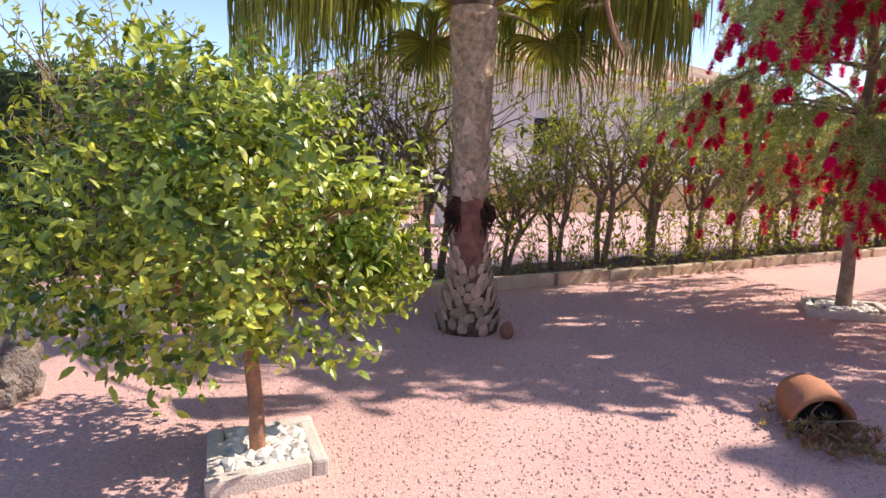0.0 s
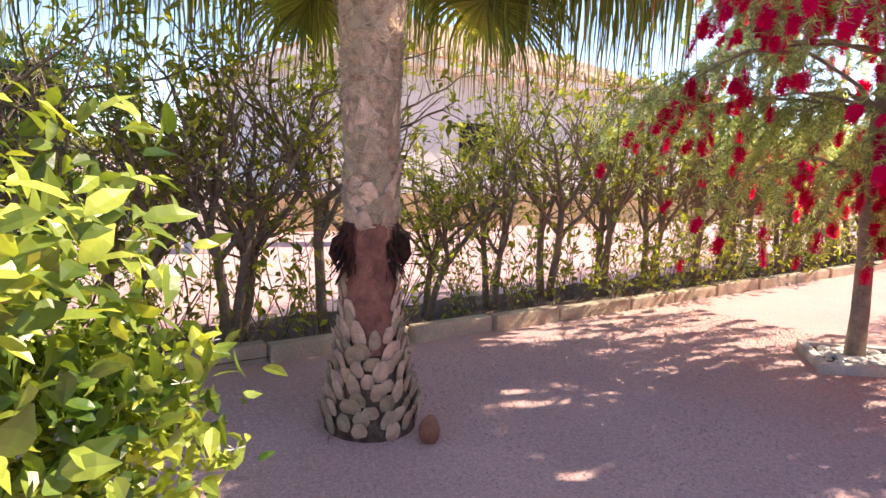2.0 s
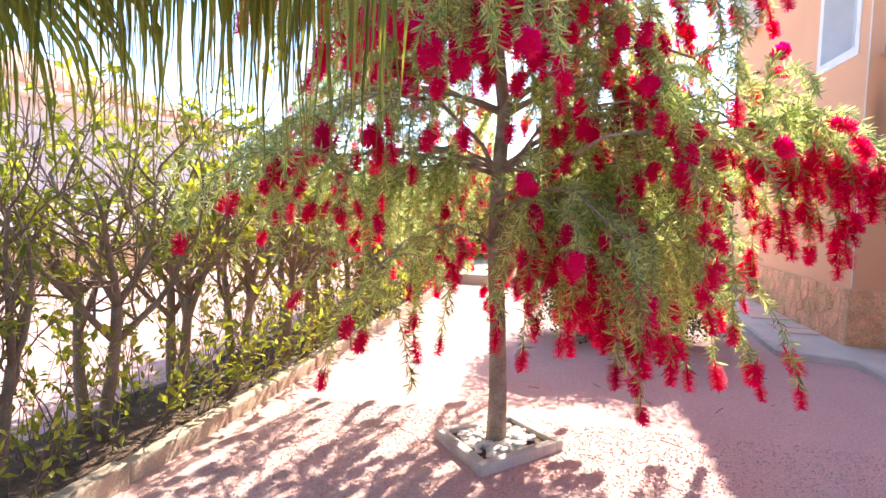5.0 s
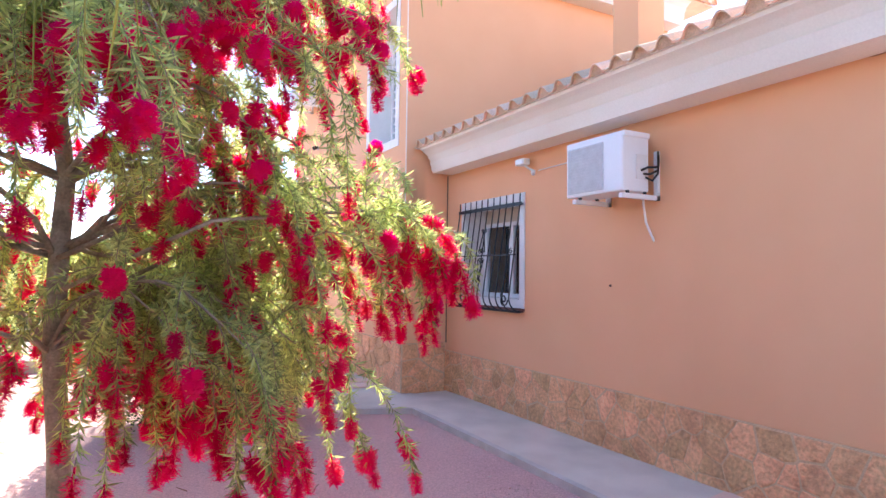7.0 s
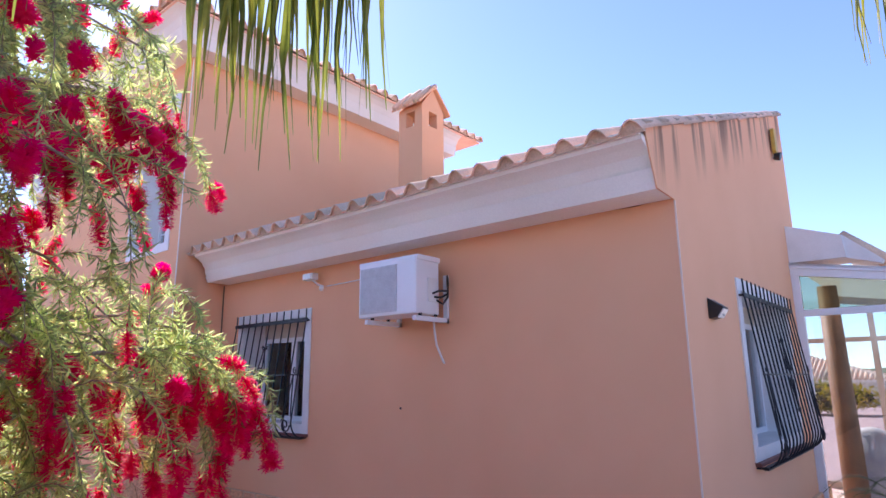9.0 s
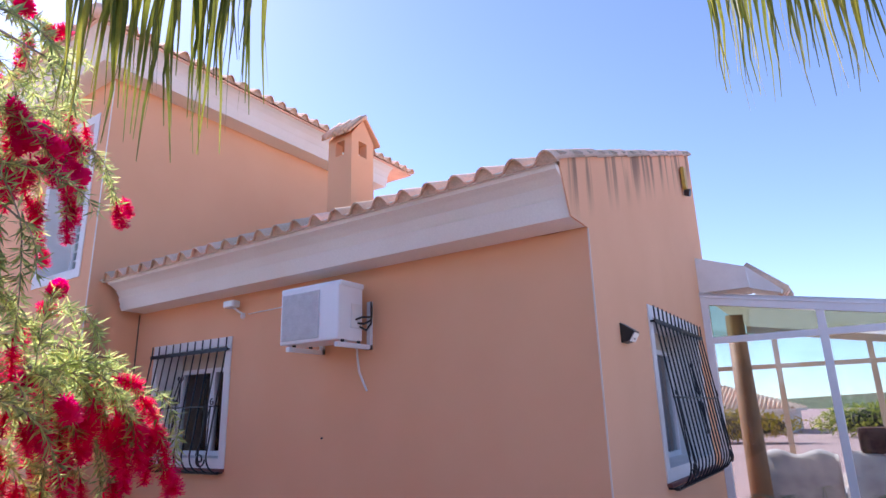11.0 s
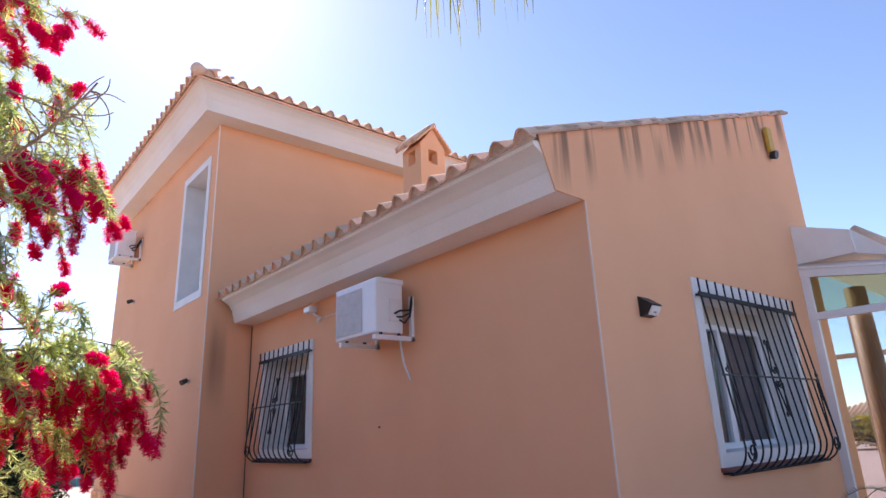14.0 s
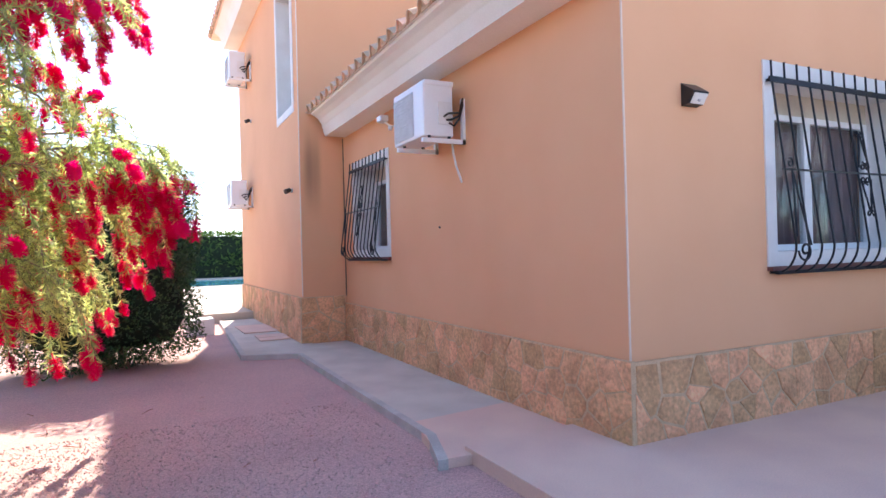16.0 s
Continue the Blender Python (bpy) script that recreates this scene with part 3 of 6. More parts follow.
# chimney
def chimney():
    c = empty("chimney", "salmon stucco chimney with a small tiled gable cap", "chimney", at=(0, 0, 0))
    x0, x1, y0, y1, zb, zt = 1.50, 1.98, 3.94, 4.40, 4.25, 5.62
    g = Geo().box(x0, y0, zb, x1, y1, zt)
    for a in (x0, x1 - 0.15):
        for b in (y0, y1 - 0.14):
            g.box(a, b, zt, a + 0.15, b + 0.14, zt + 0.23)
    g.box(x0, y0, zt + 0.23, x1, y1, zt + 0.30)
    xm, ze = (x0 + x1) / 2, zt + 0.30
    g.prism([(x0, y0, ze), (x1, y0, ze), (xm, y0, ze + 0.30)], (0, y1 - y0, 0))
    g.obj("shaft", STUCCO, c)
    Geo().box(x0 + 0.16, y0 + 0.15, zt + 0.001, x1 - 0.16, y1 - 0.15, zt + 0.02).obj("flue", DARK, c)
    for s in (-1, 1):
        g = Geo()
        q = [(xm, y0 - 0.05, ze + 0.315), (xm + s * 0.345, y0 - 0.05, ze - 0.03), (xm + s * 0.345, y0 - 0.05, ze + 0.005), (xm, y0 - 0.05, ze + 0.36)]
        g.prism(q, (0, y1 - y0 + 0.10, 0))
        g.obj("cap_slope", STUCCO, c)
        for j in range(3):
            yy = y0 + 0.03 + j * 0.20
            Geo().tube([(xm + s * 0.37, yy, ze + 0.0), (xm + s * 0.2, yy, ze + 0.175), (xm + s * 0.02, yy, ze + 0.345)], 0.044, 0.036, n=8).obj("cap_tile", TILE, c, smooth=True)
    Geo().tube([(xm, y0 - 0.06, ze + 0.335), (xm, y1 + 0.06, ze + 0.335)], 0.04, n=8).obj("ridge_tile", TILE, c, smooth=True)


chimney()


# stone plinth
def voronoi_cells(rng, length, height, size):
    nx, ny = max(1, int(length / size)), max(1, int(height / (size * 0.8)))
    seeds = [((i + 0.5 + rng.uniform(-0.6, 0.6)) * length / nx, (j + 0.5 + rng.uniform(-0.5, 0.5)) * height / ny) for i in range(nx) for j in range(ny)]
    for k, s in enumerate(seeds):
        cell = [(0, 0), (length, 0), (length, height), (0, height)]
        for q, t in enumerate(seeds):
            if q == k or abs(t[0] - s[0]) > 3 * size:
                continue
            mx, my, dx, dy = (s[0] + t[0]) / 2, (s[1] + t[1]) / 2, t[0] - s[0], t[1] - s[1]
            out = []
            for i in range(len(cell)):
                a, b = cell[i], cell[(i + 1) % len(cell)]
                fa, fb = (a[0] - mx) * dx + (a[1] - my) * dy, (b[0] - mx) * dx + (b[1] - my) * dy
                if fa <= 0:
                    out.append(a)
                if fa * fb < 0:
                    u = fa / (fa - fb)
                    out.append((a[0] + u * (b[0] - a[0]), a[1] + u * (b[1] - a[1])))
            cell = out
            if len(cell) < 3:
                break
        if len(cell) >= 3:
            yield s, cell


def plinth(name, origin, along, outward, length, height, seed):
    """A band of irregular flat stones in mortar."""
    rng = random.Random(seed)
    o, a, n = Vector(origin), Vector(along), Vector(outward)
    up = Vector((0, 0, 1))
    g = Geo().prism([o + n * 0.001, o + a * length + n * 0.001, o + a * length + up * height + n * 0.001, o + up * height + n * 0.001], n * 0.034)
    base = tagged(g.obj(name, MORTAR), "band of irregular ochre stones set in mortar along the wall foot", "stone plinth", kind="structure")
    for s, cell in voronoi_cells(rng, length, height, 0.21):
        cx, cy = sum(c[0] for c in cell) / len(cell), sum(c[1] for c in cell) / len(cell)
        k = len(cell)
        gap = rng.uniform(0.90, 0.975)
        proud = rng.uniform(0.004, 0.016)
        g = Geo()
        for f, h in ((gap, 0.030), (gap * 0.97, 0.034 + proud * 0.7), (gap * 0.84, 0.034 + proud)):
            for c in cell:
                u, v = cx + (c[0] - cx) * f, cy + (c[1] - cy) * f
                g.v.append(tuple(o + a * u + up * v + n * (h + (rng.uniform(-0.004, 0.004) if f < 0.9 else 0))))
        for r in range(2):
            g.f += [(r * k + i, r * k + (i + 1) % k, (r + 1) * k + (i + 1) % k, (r + 1) * k + i) for i in range(k)]
        g.f.append(tuple(range(2 * k, 3 * k)))
        g.obj("stone", STONE, base)


plinth("wall_plinth_west", (0, -0.04, 0.0), (0, 1, 0), (-1, 0, 0), 6.44, 0.665, 21)
plinth("wall_plinth_gable", (0, 0, 0.0), (1, 0, 0), (0, -1, 0), 4.72, 0.655, 22)
plinth("wall_plinth_return", (BX - 0.04, BY0, 0.0), (1, 0, 0), (0, -1, 0), 0.72, 0.785, 23)
plinth("wall_plinth_block", (BX, BY0, 0.0), (0, 1, 0), (-1, 0, 0), BY1 + 0.3 - BY0, 0.785, 24)


# ---- windows ----
def to_wall(axis, at):
    """Maps (along, out, up) to the world for a wall on axis = at that faces the negative way."""
    return (lambda a, o, z: (at - o, a, z)) if axis == "x" else (lambda a, o, z: (a, at - o, z))


def wbox(g, w, a0, a1, o0, o1, z0, z1):
    p = [Vector(w(a, o, z)) for a, o, z in ((a0, o0, z0), (a1, o0, z0), (a1, o1, z0), (a0, o1, z0))]
    return g.prism(p, (0, 0, z1 - z0))


def window(name, axis, at, opening, sash_at, trim, label, lattice=None, blind=0.0, curtain=False, sill=None):
    a0, a1, z0, z1 = opening
    w = to_wall(axis, at)
    win = empty(name, label, "window", kind="structure")
    g = Geo()
    wbox(g, w, a0 - trim, a0, 0.0005, 0.014, z0 - trim, z1 + trim)
    wbox(g, w, a1, a1 + trim, 0.0005, 0.014, z0 - trim, z1 + trim)
    wbox(g, w, a0, a1, 0.0005, 0.014, z1, z1 + trim)
    wbox(g, w, a0, a1, 0.0005, 0.014, z0 - trim, z0)
    g.obj("window_surround", WHITE, win)
    g = Geo()                        # painted reveal
    for q in ((a0, a0 + 0.006, z0, z1), (a1 - 0.006, a1, z0, z1), (a0, a1, z0, z0 + 0.006), (a0, a1, z1 - 0.006, z1)):
        wbox(g, w, q[0], q[1], sash_at - 0.05, 0.0135, q[2], q[3])
    g.obj("reveal", WHITE, win)
    if sill:
        g = Geo()
        wbox(g, w, a0 - trim, a1 + trim, -0.02, 0.05, z0 - trim - 0.035, z0 - trim)
        g.obj("window_sill", sill, win, bevel=0.006)
    top = z1 - blind
    g = Geo()
    if blind:
        b = Geo()
        wbox(b, w, a0 + 0.007, a1 - 0.007, sash_at - 0.05, sash_at + 0.02, top, z1 - 0.007)
        b.obj("blind_box", BLIND, win)
    fw = 0.055
    bars = [(a0 + 0.007, a0 + 0.007 + fw, z0 + 0.007, top), (a1 - 0.007 - fw, a1 - 0.007, z0 + 0.007, top),
            (a0 + 0.007 + fw, a1 - 0.007 - fw, z0 + 0.007, z0 + 0.007 + fw), (a0 + 0.007 + fw, a1 - 0.007 - fw, top - fw, top)]
    mid = (a0 + a1) / 2
    if not lattice:
        bars += [(mid - 0.05, mid + 0.05, z0 + 0.007 + fw, top - fw)]
    for q in bars:
        wbox(g, w, q[0], q[1], sash_at - 0.03, sash_at + 0.03, q[2], q[3])
    g.obj("window_frame", PVC, win)
    lo, hi = z0 + 0.007 + fw, top - fw
    spans = [(a0 + 0.007 + fw, a1 - 0.007 - fw)] if lattice else [(a0 + 0.007 + fw, mid - 0.05), (mid + 0.05, a1 - 0.007 - fw)]
    for s0, s1 in spans:
        g = Geo()
        wbox(g, w, s0, s1, sash_at - 0.004, sash_at + 0.004, lo, hi)
        p = g.obj("pane", GLASS, win)
        p.visible_shadow = False
    if lattice:
        nx, nz = lattice
        for i in range(1, nx):
            a = spans[0][0] + (spans[0][1] - spans[0][0]) * i / nx
            g = Geo()
            wbox(g, w, a - 0.011, a + 0.011, sash_at - 0.012, sash_at + 0.014, lo, hi)
            g.obj("glazing_bar", PVC, win)
        for j in range(1, nz):
            z = lo + (hi - lo) * j / nz
            g = Geo()
            wbox(g, w, spans[0][0], spans[0][1], sash_at - 0.01, sash_at + 0.012, z - 0.011, z + 0.011)
            g.obj("glazing_bar", PVC, win)
    if lattice:
        # white panel added so that the lattice panes look bright
        g = Geo()
        wbox(g, w, a0 + 0.01, a1 - 0.01, sash_at - 0.075, sash_at - 0.065, z0 + 0.01, z1 - 0.01)
        g.obj("bright_backing", WHITE, win, label="white panel added behind the lattice panes to brighten them")
    if curtain:
        g = Geo()
        n = 60
        zt, zb = top + 0.05, z0 - 0.3
        for c0, c1 in ((a0 - 0.05, a0 + 0.62), (a0 + 0.66, a1 + 0.05)):
            pts = [(c0 + (c1 - c0) * i / n, sash_at - 0.12 - 0.025 * math.sin(i * 0.9)) for i in range(n + 1)]
            for i in range(n):
                (p, o), (q, r) = pts[i], pts[i + 1]
                g.poly([w(p, o, zb), w(q, r, zb), w(q, r, zt), w(p, o, zt)])
        tagged(g.obj("curtain", CURTAIN, smooth=True), "dark mauve curtain hanging behind the window", "curtain")
    return win


SILL = mat("dark_red_sill", (0.20, 0.07, 0.06), 0.6, 0.1, 10, 60, 0.1)
window("window_1", "x", 0, W1, -0.36, 0.10, "white two-leaf window with a cream blind box in a white surround", blind=0.2, sill=SILL)
window("window_2", "y", 0, W2, -0.36, 0.11, "white two-leaf window with a cream blind box in a white surround", blind=0.2, curtain=True, sill=SILL)
window("window_3", "x", BX, UW, -0.42, 0.12, "tall white window with small lattice panes in a white surround", lattice=(6, 14))
# near-black screens added behind both windows, standing in for room shade
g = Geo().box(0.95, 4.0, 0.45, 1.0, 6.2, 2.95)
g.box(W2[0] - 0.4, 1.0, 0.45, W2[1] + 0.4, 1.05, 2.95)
tagged(g.obj("wall_unlit_room_screen", DARK), "near-black screen added behind the windows in place of the unlit room", "wall", kind="structure")


def scroll(c, r, turns, start, w, out, sgn=1, n=20):
    """A flat spiral in the plane of the wall."""
    pts = []
    for i in range(n + 1):
        t = i / n
        a = start + sgn * turns * 2 * math.pi * t
        rr = r * (1 - 0.78 * t)
        pts.append(w(c[0] + rr * math.cos(a), out, c[1] + rr * math.sin(a)))
    return pts


def grille(axis, at, opening, trim, label):
    """A black wrought-iron window grille that bellies out towards its foot."""
    a0, a1, z0, z1 = opening[0] - trim + 0.035, opening[1] + trim - 0.035, opening[2] - trim, opening[3] + trim
    w = to_wall(axis, at)
    gr = empty("window_grille", label, "window grille", group="window grilles")
    h = z1 - z0

    def belly(t):                    # outward distance at height share t: a straight lean, then a round foot
        if t > 0.10:
            return 0.055 + 0.165 * (0.92 - t) / 0.82 if t < 0.92 else 0.055
        return 0.055 + 0.165 * math.sqrt(max(0.0, 1 - ((0.10 - t) / 0.13) ** 2))
    n = 10 if a1 - a0 < 1.7 else 13
    for i in range(n + 1):
        a = a0 + (a1 - a0) * i / n
        pts = [w(a, belly(t), z0 + h * t) for t in (-0.03, -0.022, -0.01, 0.01, 0.04, 0.07, 0.10, 0.3, 0.6, 0.90, 0.992)]
        Geo().tube(pts, 0.0085, n=6).obj("bar", IRON, gr, smooth=True)
    for t, hh, th in ((0.90, 0.022, 0.006), (0.46, 0.008, 0.006), (-0.028, 0.014, 0.020)):
        g = Geo()
        wbox(g, w, a0 - 0.03, a1 + 0.03, belly(t) - th, belly(t) + th, z0 + h * t - hh, z0 + h * t + hh)
        g.obj("rail", IRON, gr)
    for a in (a0, a1):
        for t in (0.90, -0.028):
            g = Geo()
            wbox(g, w, a - 0.01, a + 0.01, -0.02, belly(t), z0 + h * t - 0.01, z0 + h * t + 0.01)
            g.obj("wall_tie", IRON, gr)
    m = (a0 + a1) / 2
    zm = z0 + h * 0.46
    out = lambda z: belly((z - z0) / h) + 0.012
    for s in (-1, 1):
        for v in (-1, 1):
            Geo().tube(scroll((m + s * 0.036, zm + v * 0.06), 0.036, 1.2, math.pi / 2 * v, w, out(zm), s * v), 0.0075, n=5).obj("scroll", IRON, gr)
            Geo().tube([w(m + s * x, out(zm + v * z), zm + v * z) for x, z in ((0.072, 0.05), (0.060, 0.11), (0.030, 0.22), (0.010, 0.33))], 0.008, n=5).obj("ornament", IRON, gr)
            Geo().tube(scroll((m + s * 0.032, zm + v * 0.345), 0.032, 1.1, math.pi / 2 + s * math.pi / 2, w, out(zm + v * 0.345), s * v), 0.007, n=5).obj("scroll", IRON, gr)
    for a, s in ((a0, 1), (a1, -1)):
        Geo().tube(scroll((a + s * 0.095, z0 + h * 0.075), 0.085, 1.35, math.pi / 2 + s * math.pi / 2, w, belly(0.09) + 0.01, s), 0.009, n=6).obj("corner_scroll", IRON, gr)
        Geo().tube(scroll((a + s * 0.045, z0 + h * 0.49), 0.038, 1.1, math.pi / 2, w, out(zm), -s), 0.0075, n=5).obj("side_scroll", IRON, gr)
        Geo().tube([w(a + s * x, belly(t) + 0.008, z0 + h * t) for x, t in ((0.075, 0.46), (0.055, 0.34), (0.012, 0.14))], 0.0075, n=5).obj("side_brace", IRON, gr)
        Geo().tube([w(a + s * x, belly(t) + 0.008, z0 + h * t) for x, t in ((0.075, 0.46), (0.11, 0.32), (0.175, 0.10))], 0.0075, n=5).obj("side_brace", IRON, gr)


grille("x", 0, W1, 0.10, "black wrought-iron belly grille over the wing window")
grille("y", 0, W2, 0.11, "wide black wrought-iron belly grille over the gable window")


# ---- air conditioners ----
def air_conditioner(x, y0, y1, z0, z1, hose):
    """An outdoor unit on wall brackets; the wall is the plane x."""
    ac = empty("air_conditioner", "white outdoor air-conditioning unit on wall brackets", "air conditioner", group="outdoor air conditioners")
    f, b = x - 0.46, x - 0.13
    Geo().box(f, y0, z0, b, y1, z1).obj("casing", PVC, ac, bevel=0.018)
    g = Geo().box(f + 0.01, y0 - 0.012, z1 - 0.045, b + 0.005, y1 + 0.012, z1 + 0.008)
    g.obj("lid", PVC, ac, bevel=0.01)
    ym = y1 - (y1 - y0) * 0.36
    zc = (z0 + z1) / 2
    g = Geo().box(f - 0.012, ym - 0.25, z0 + 0.035, f + 0.004, ym + 0.25, z1 - 0.06)
    gp = g.obj("fan_grille", GRILLE, ac, bevel=0.006, label="pale grey fan grille")
    for k in range(15):
        z = z0 + 0.06 + k * (z1 - z0 - 0.14) / 14
        Geo().box(f - 0.019, ym - 0.235, z - 0.004, f - 0.011, ym + 0.235, z + 0.004).obj("grille_slat", GRILLE, gp)
    for yy in (y0 - 0.015, y1 - 0.16):
        g = Geo().box(f - 0.02, yy, z0 - 0.065, x, yy + 0.045, z0 - 0.022).box(x - 0.035, yy, z0 - 0.065, x, yy + 0.045, z0 + 0.40)
        g.obj("bracket", PVC, ac)
        for xx in (f + 0.06, b - 0.05):
            Geo().tube([(xx, yy + 0.02, z0 - 0.023), (xx, yy + 0.02, z0 + 0.004)], 0.018, n=8).obj("rubber_foot", BLACK, ac)
    Geo().box(f + 0.16, y0 - 0.012, z0 + 0.12, b - 0.03, y0 + 0.004, z1 - 0.2).obj("valve_cover", WHITE, ac, bevel=0.005)
    for k in range(3):
        o = 0.03 * k
        pts = [(b - 0.05 - o, y0 - 0.01, z0 + 0.14 + o), (b - 0.03 - o, y0 - 0.07, z0 + 0.10 + 2 * o), (b + 0.02, y0 - 0.09, z0 + 0.17 + o),
               (b + 0.06, y0 - 0.06, z0 + 0.26 + o), (x - 0.03, y0 - 0.02, z0 + 0.33 + o), (x + 0.0, y0 + 0.03, z0 + 0.36)]
        Geo().tube(pts, 0.011, n=6).obj("pipe", BLACK, ac, smooth=True, label="black insulated pipe loop")
    if hose:
        pts = [(x - 0.10, y0 + 0.10, z0 - 0.01), (x - 0.09, y0 + 0.10, z0 - 0.12), (x - 0.06, y0 + 0.10, z0 - 0.27), (x - 0.04, y0 + 0.06, z0 - 0.38), (x - 0.04, y0 + 0.02, z0 - 0.45)]
        Geo().tube(pts, 0.011, n=6).obj("drain_hose", WHITE, ac, smooth=True, label="white drain hose hanging down")


air_conditioner(0, 2.26, 3.04, 2.60, 3.15, True)
air_conditioner(BX, 10.75, 11.5, 5.42, 5.98, False)
air_conditioner(BX, 10.9, 11.65, 2.62, 3.16, False)


# ---- lamps and small wall fittings ----
def flood_light():
    fl = empty("flood_light", "small white flood light with a motion sensor under the eaves".replace("motion ", "round "), "lamp")
    Geo().box(-0.16, 4.20, 3.17, -0.06, 4.38, 3.25).obj("lamp_head", WHITE, fl, bevel=0.012)
    Geo().box(-0.168, 4.215, 3.18, -0.158, 4.365, 3.24).obj("lens", LENS, fl)
    Geo().tube([(-0.10, 4.28, 3.18), (-0.05, 4.22, 3.12), (0.0, 4.2, 3.10)], 0.014).obj("arm", WHITE, fl)
    Geo().tube([(-0.075, 4.12, 3.03), (-0.075, 4.12, 3.06), (-0.075, 4.12, 3.09)], 0.02, radii=[0.018, 0.03, 0.022], n=10).obj("sensor", WHITE, fl, smooth=True)
    Geo().tube([(-0.07, 4.12, 3.08), (-0.02, 4.16, 3.10), (0, 4.18, 3.10)], 0.008).obj("sensor_arm", WHITE, fl)
    Geo().tube([(-0.012, 4.1, 3.09), (-0.012, 3.6, 3.10), (-0.012, 3.3, 3.12), (-0.012, 2.95, 3.10)], 0.006).obj("cable", WHITE, fl)


def solar_lamp():
    sl = empty("solar_wall_lamp", "small black wedge-shaped solar lamp on the gable wall", "lamp")
    Geo().prism([(0.55, 0, 2.625), (0.55, -0.115, 2.545), (0.55, -0.06, 2.465), (0.55, 0, 2.455)], (0.16, 0, 0)).obj("lamp_body", BLACK, sl, bevel=0.005)
    Geo().prism([(0.565, -0.112, 2.533), (0.695, -0.112, 2.533), (0.695, -0.066, 2.466), (0.565, -0.066, 2.466)], (0, -0.007, -0.005)).obj("lens", LENS, sl)
    Geo().tube([(0.625, -0.10, 2.49), (0.625, -0.09, 2.478)], 0.012, n=8).obj("sensor", GREY, sl)


def wall_spot(y, z):
    sp = empty("wall_spotlight", "tiny dark spotlight on the tall salmon wall", "lamp", group="small wall spotlights")
    Geo().box(BX - 0.02, y - 0.03, z - 0.03, BX, y + 0.03, z + 0.03).obj("base_plate", GREY, sp)
    Geo().tube([(BX - 0.02, y, z), (BX - 0.06, y, z - 0.01)], 0.012).obj("arm", BLACK, sp)
    Geo().tube([(BX - 0.05, y - 0.04, z + 0.01), (BX - 0.13, y - 0.08, z - 0.03)], 0.035, 0.042, n=10).obj("lamp_head", BLACK, sp)


flood_light()
solar_lamp()
wall_spot(6.95, 2.53)
wall_spot(10.9, 4.5)
sp = empty("drain_spout", "yellow ceramic drain spout with a dark mouth at the gable top", "spout")
Geo().prism([(3.88, -0.02, 5.16), (4.02, -0.02, 5.18), (4.02, -0.02, 4.86), (3.95, -0.02, 4.79), (3.88, -0.02, 4.86)], (0, -0.05, 0)).obj("spout_body", YELLOW, sp, bevel=0.012)
Geo().tube([(3.95, -0.03, 4.80), (3.95, -0.10, 4.78)], 0.05, 0.055, n=10).obj("spout_mouth", BLACK, sp)
nail = Geo().tube([(-0.012, 2.89, 1.72), (0.0, 2.89, 1.72)], 0.012, n=6).obj("wall_plug", BLACK)
tagged(nail, "small dark plug hole in the stucco", "wall plug")


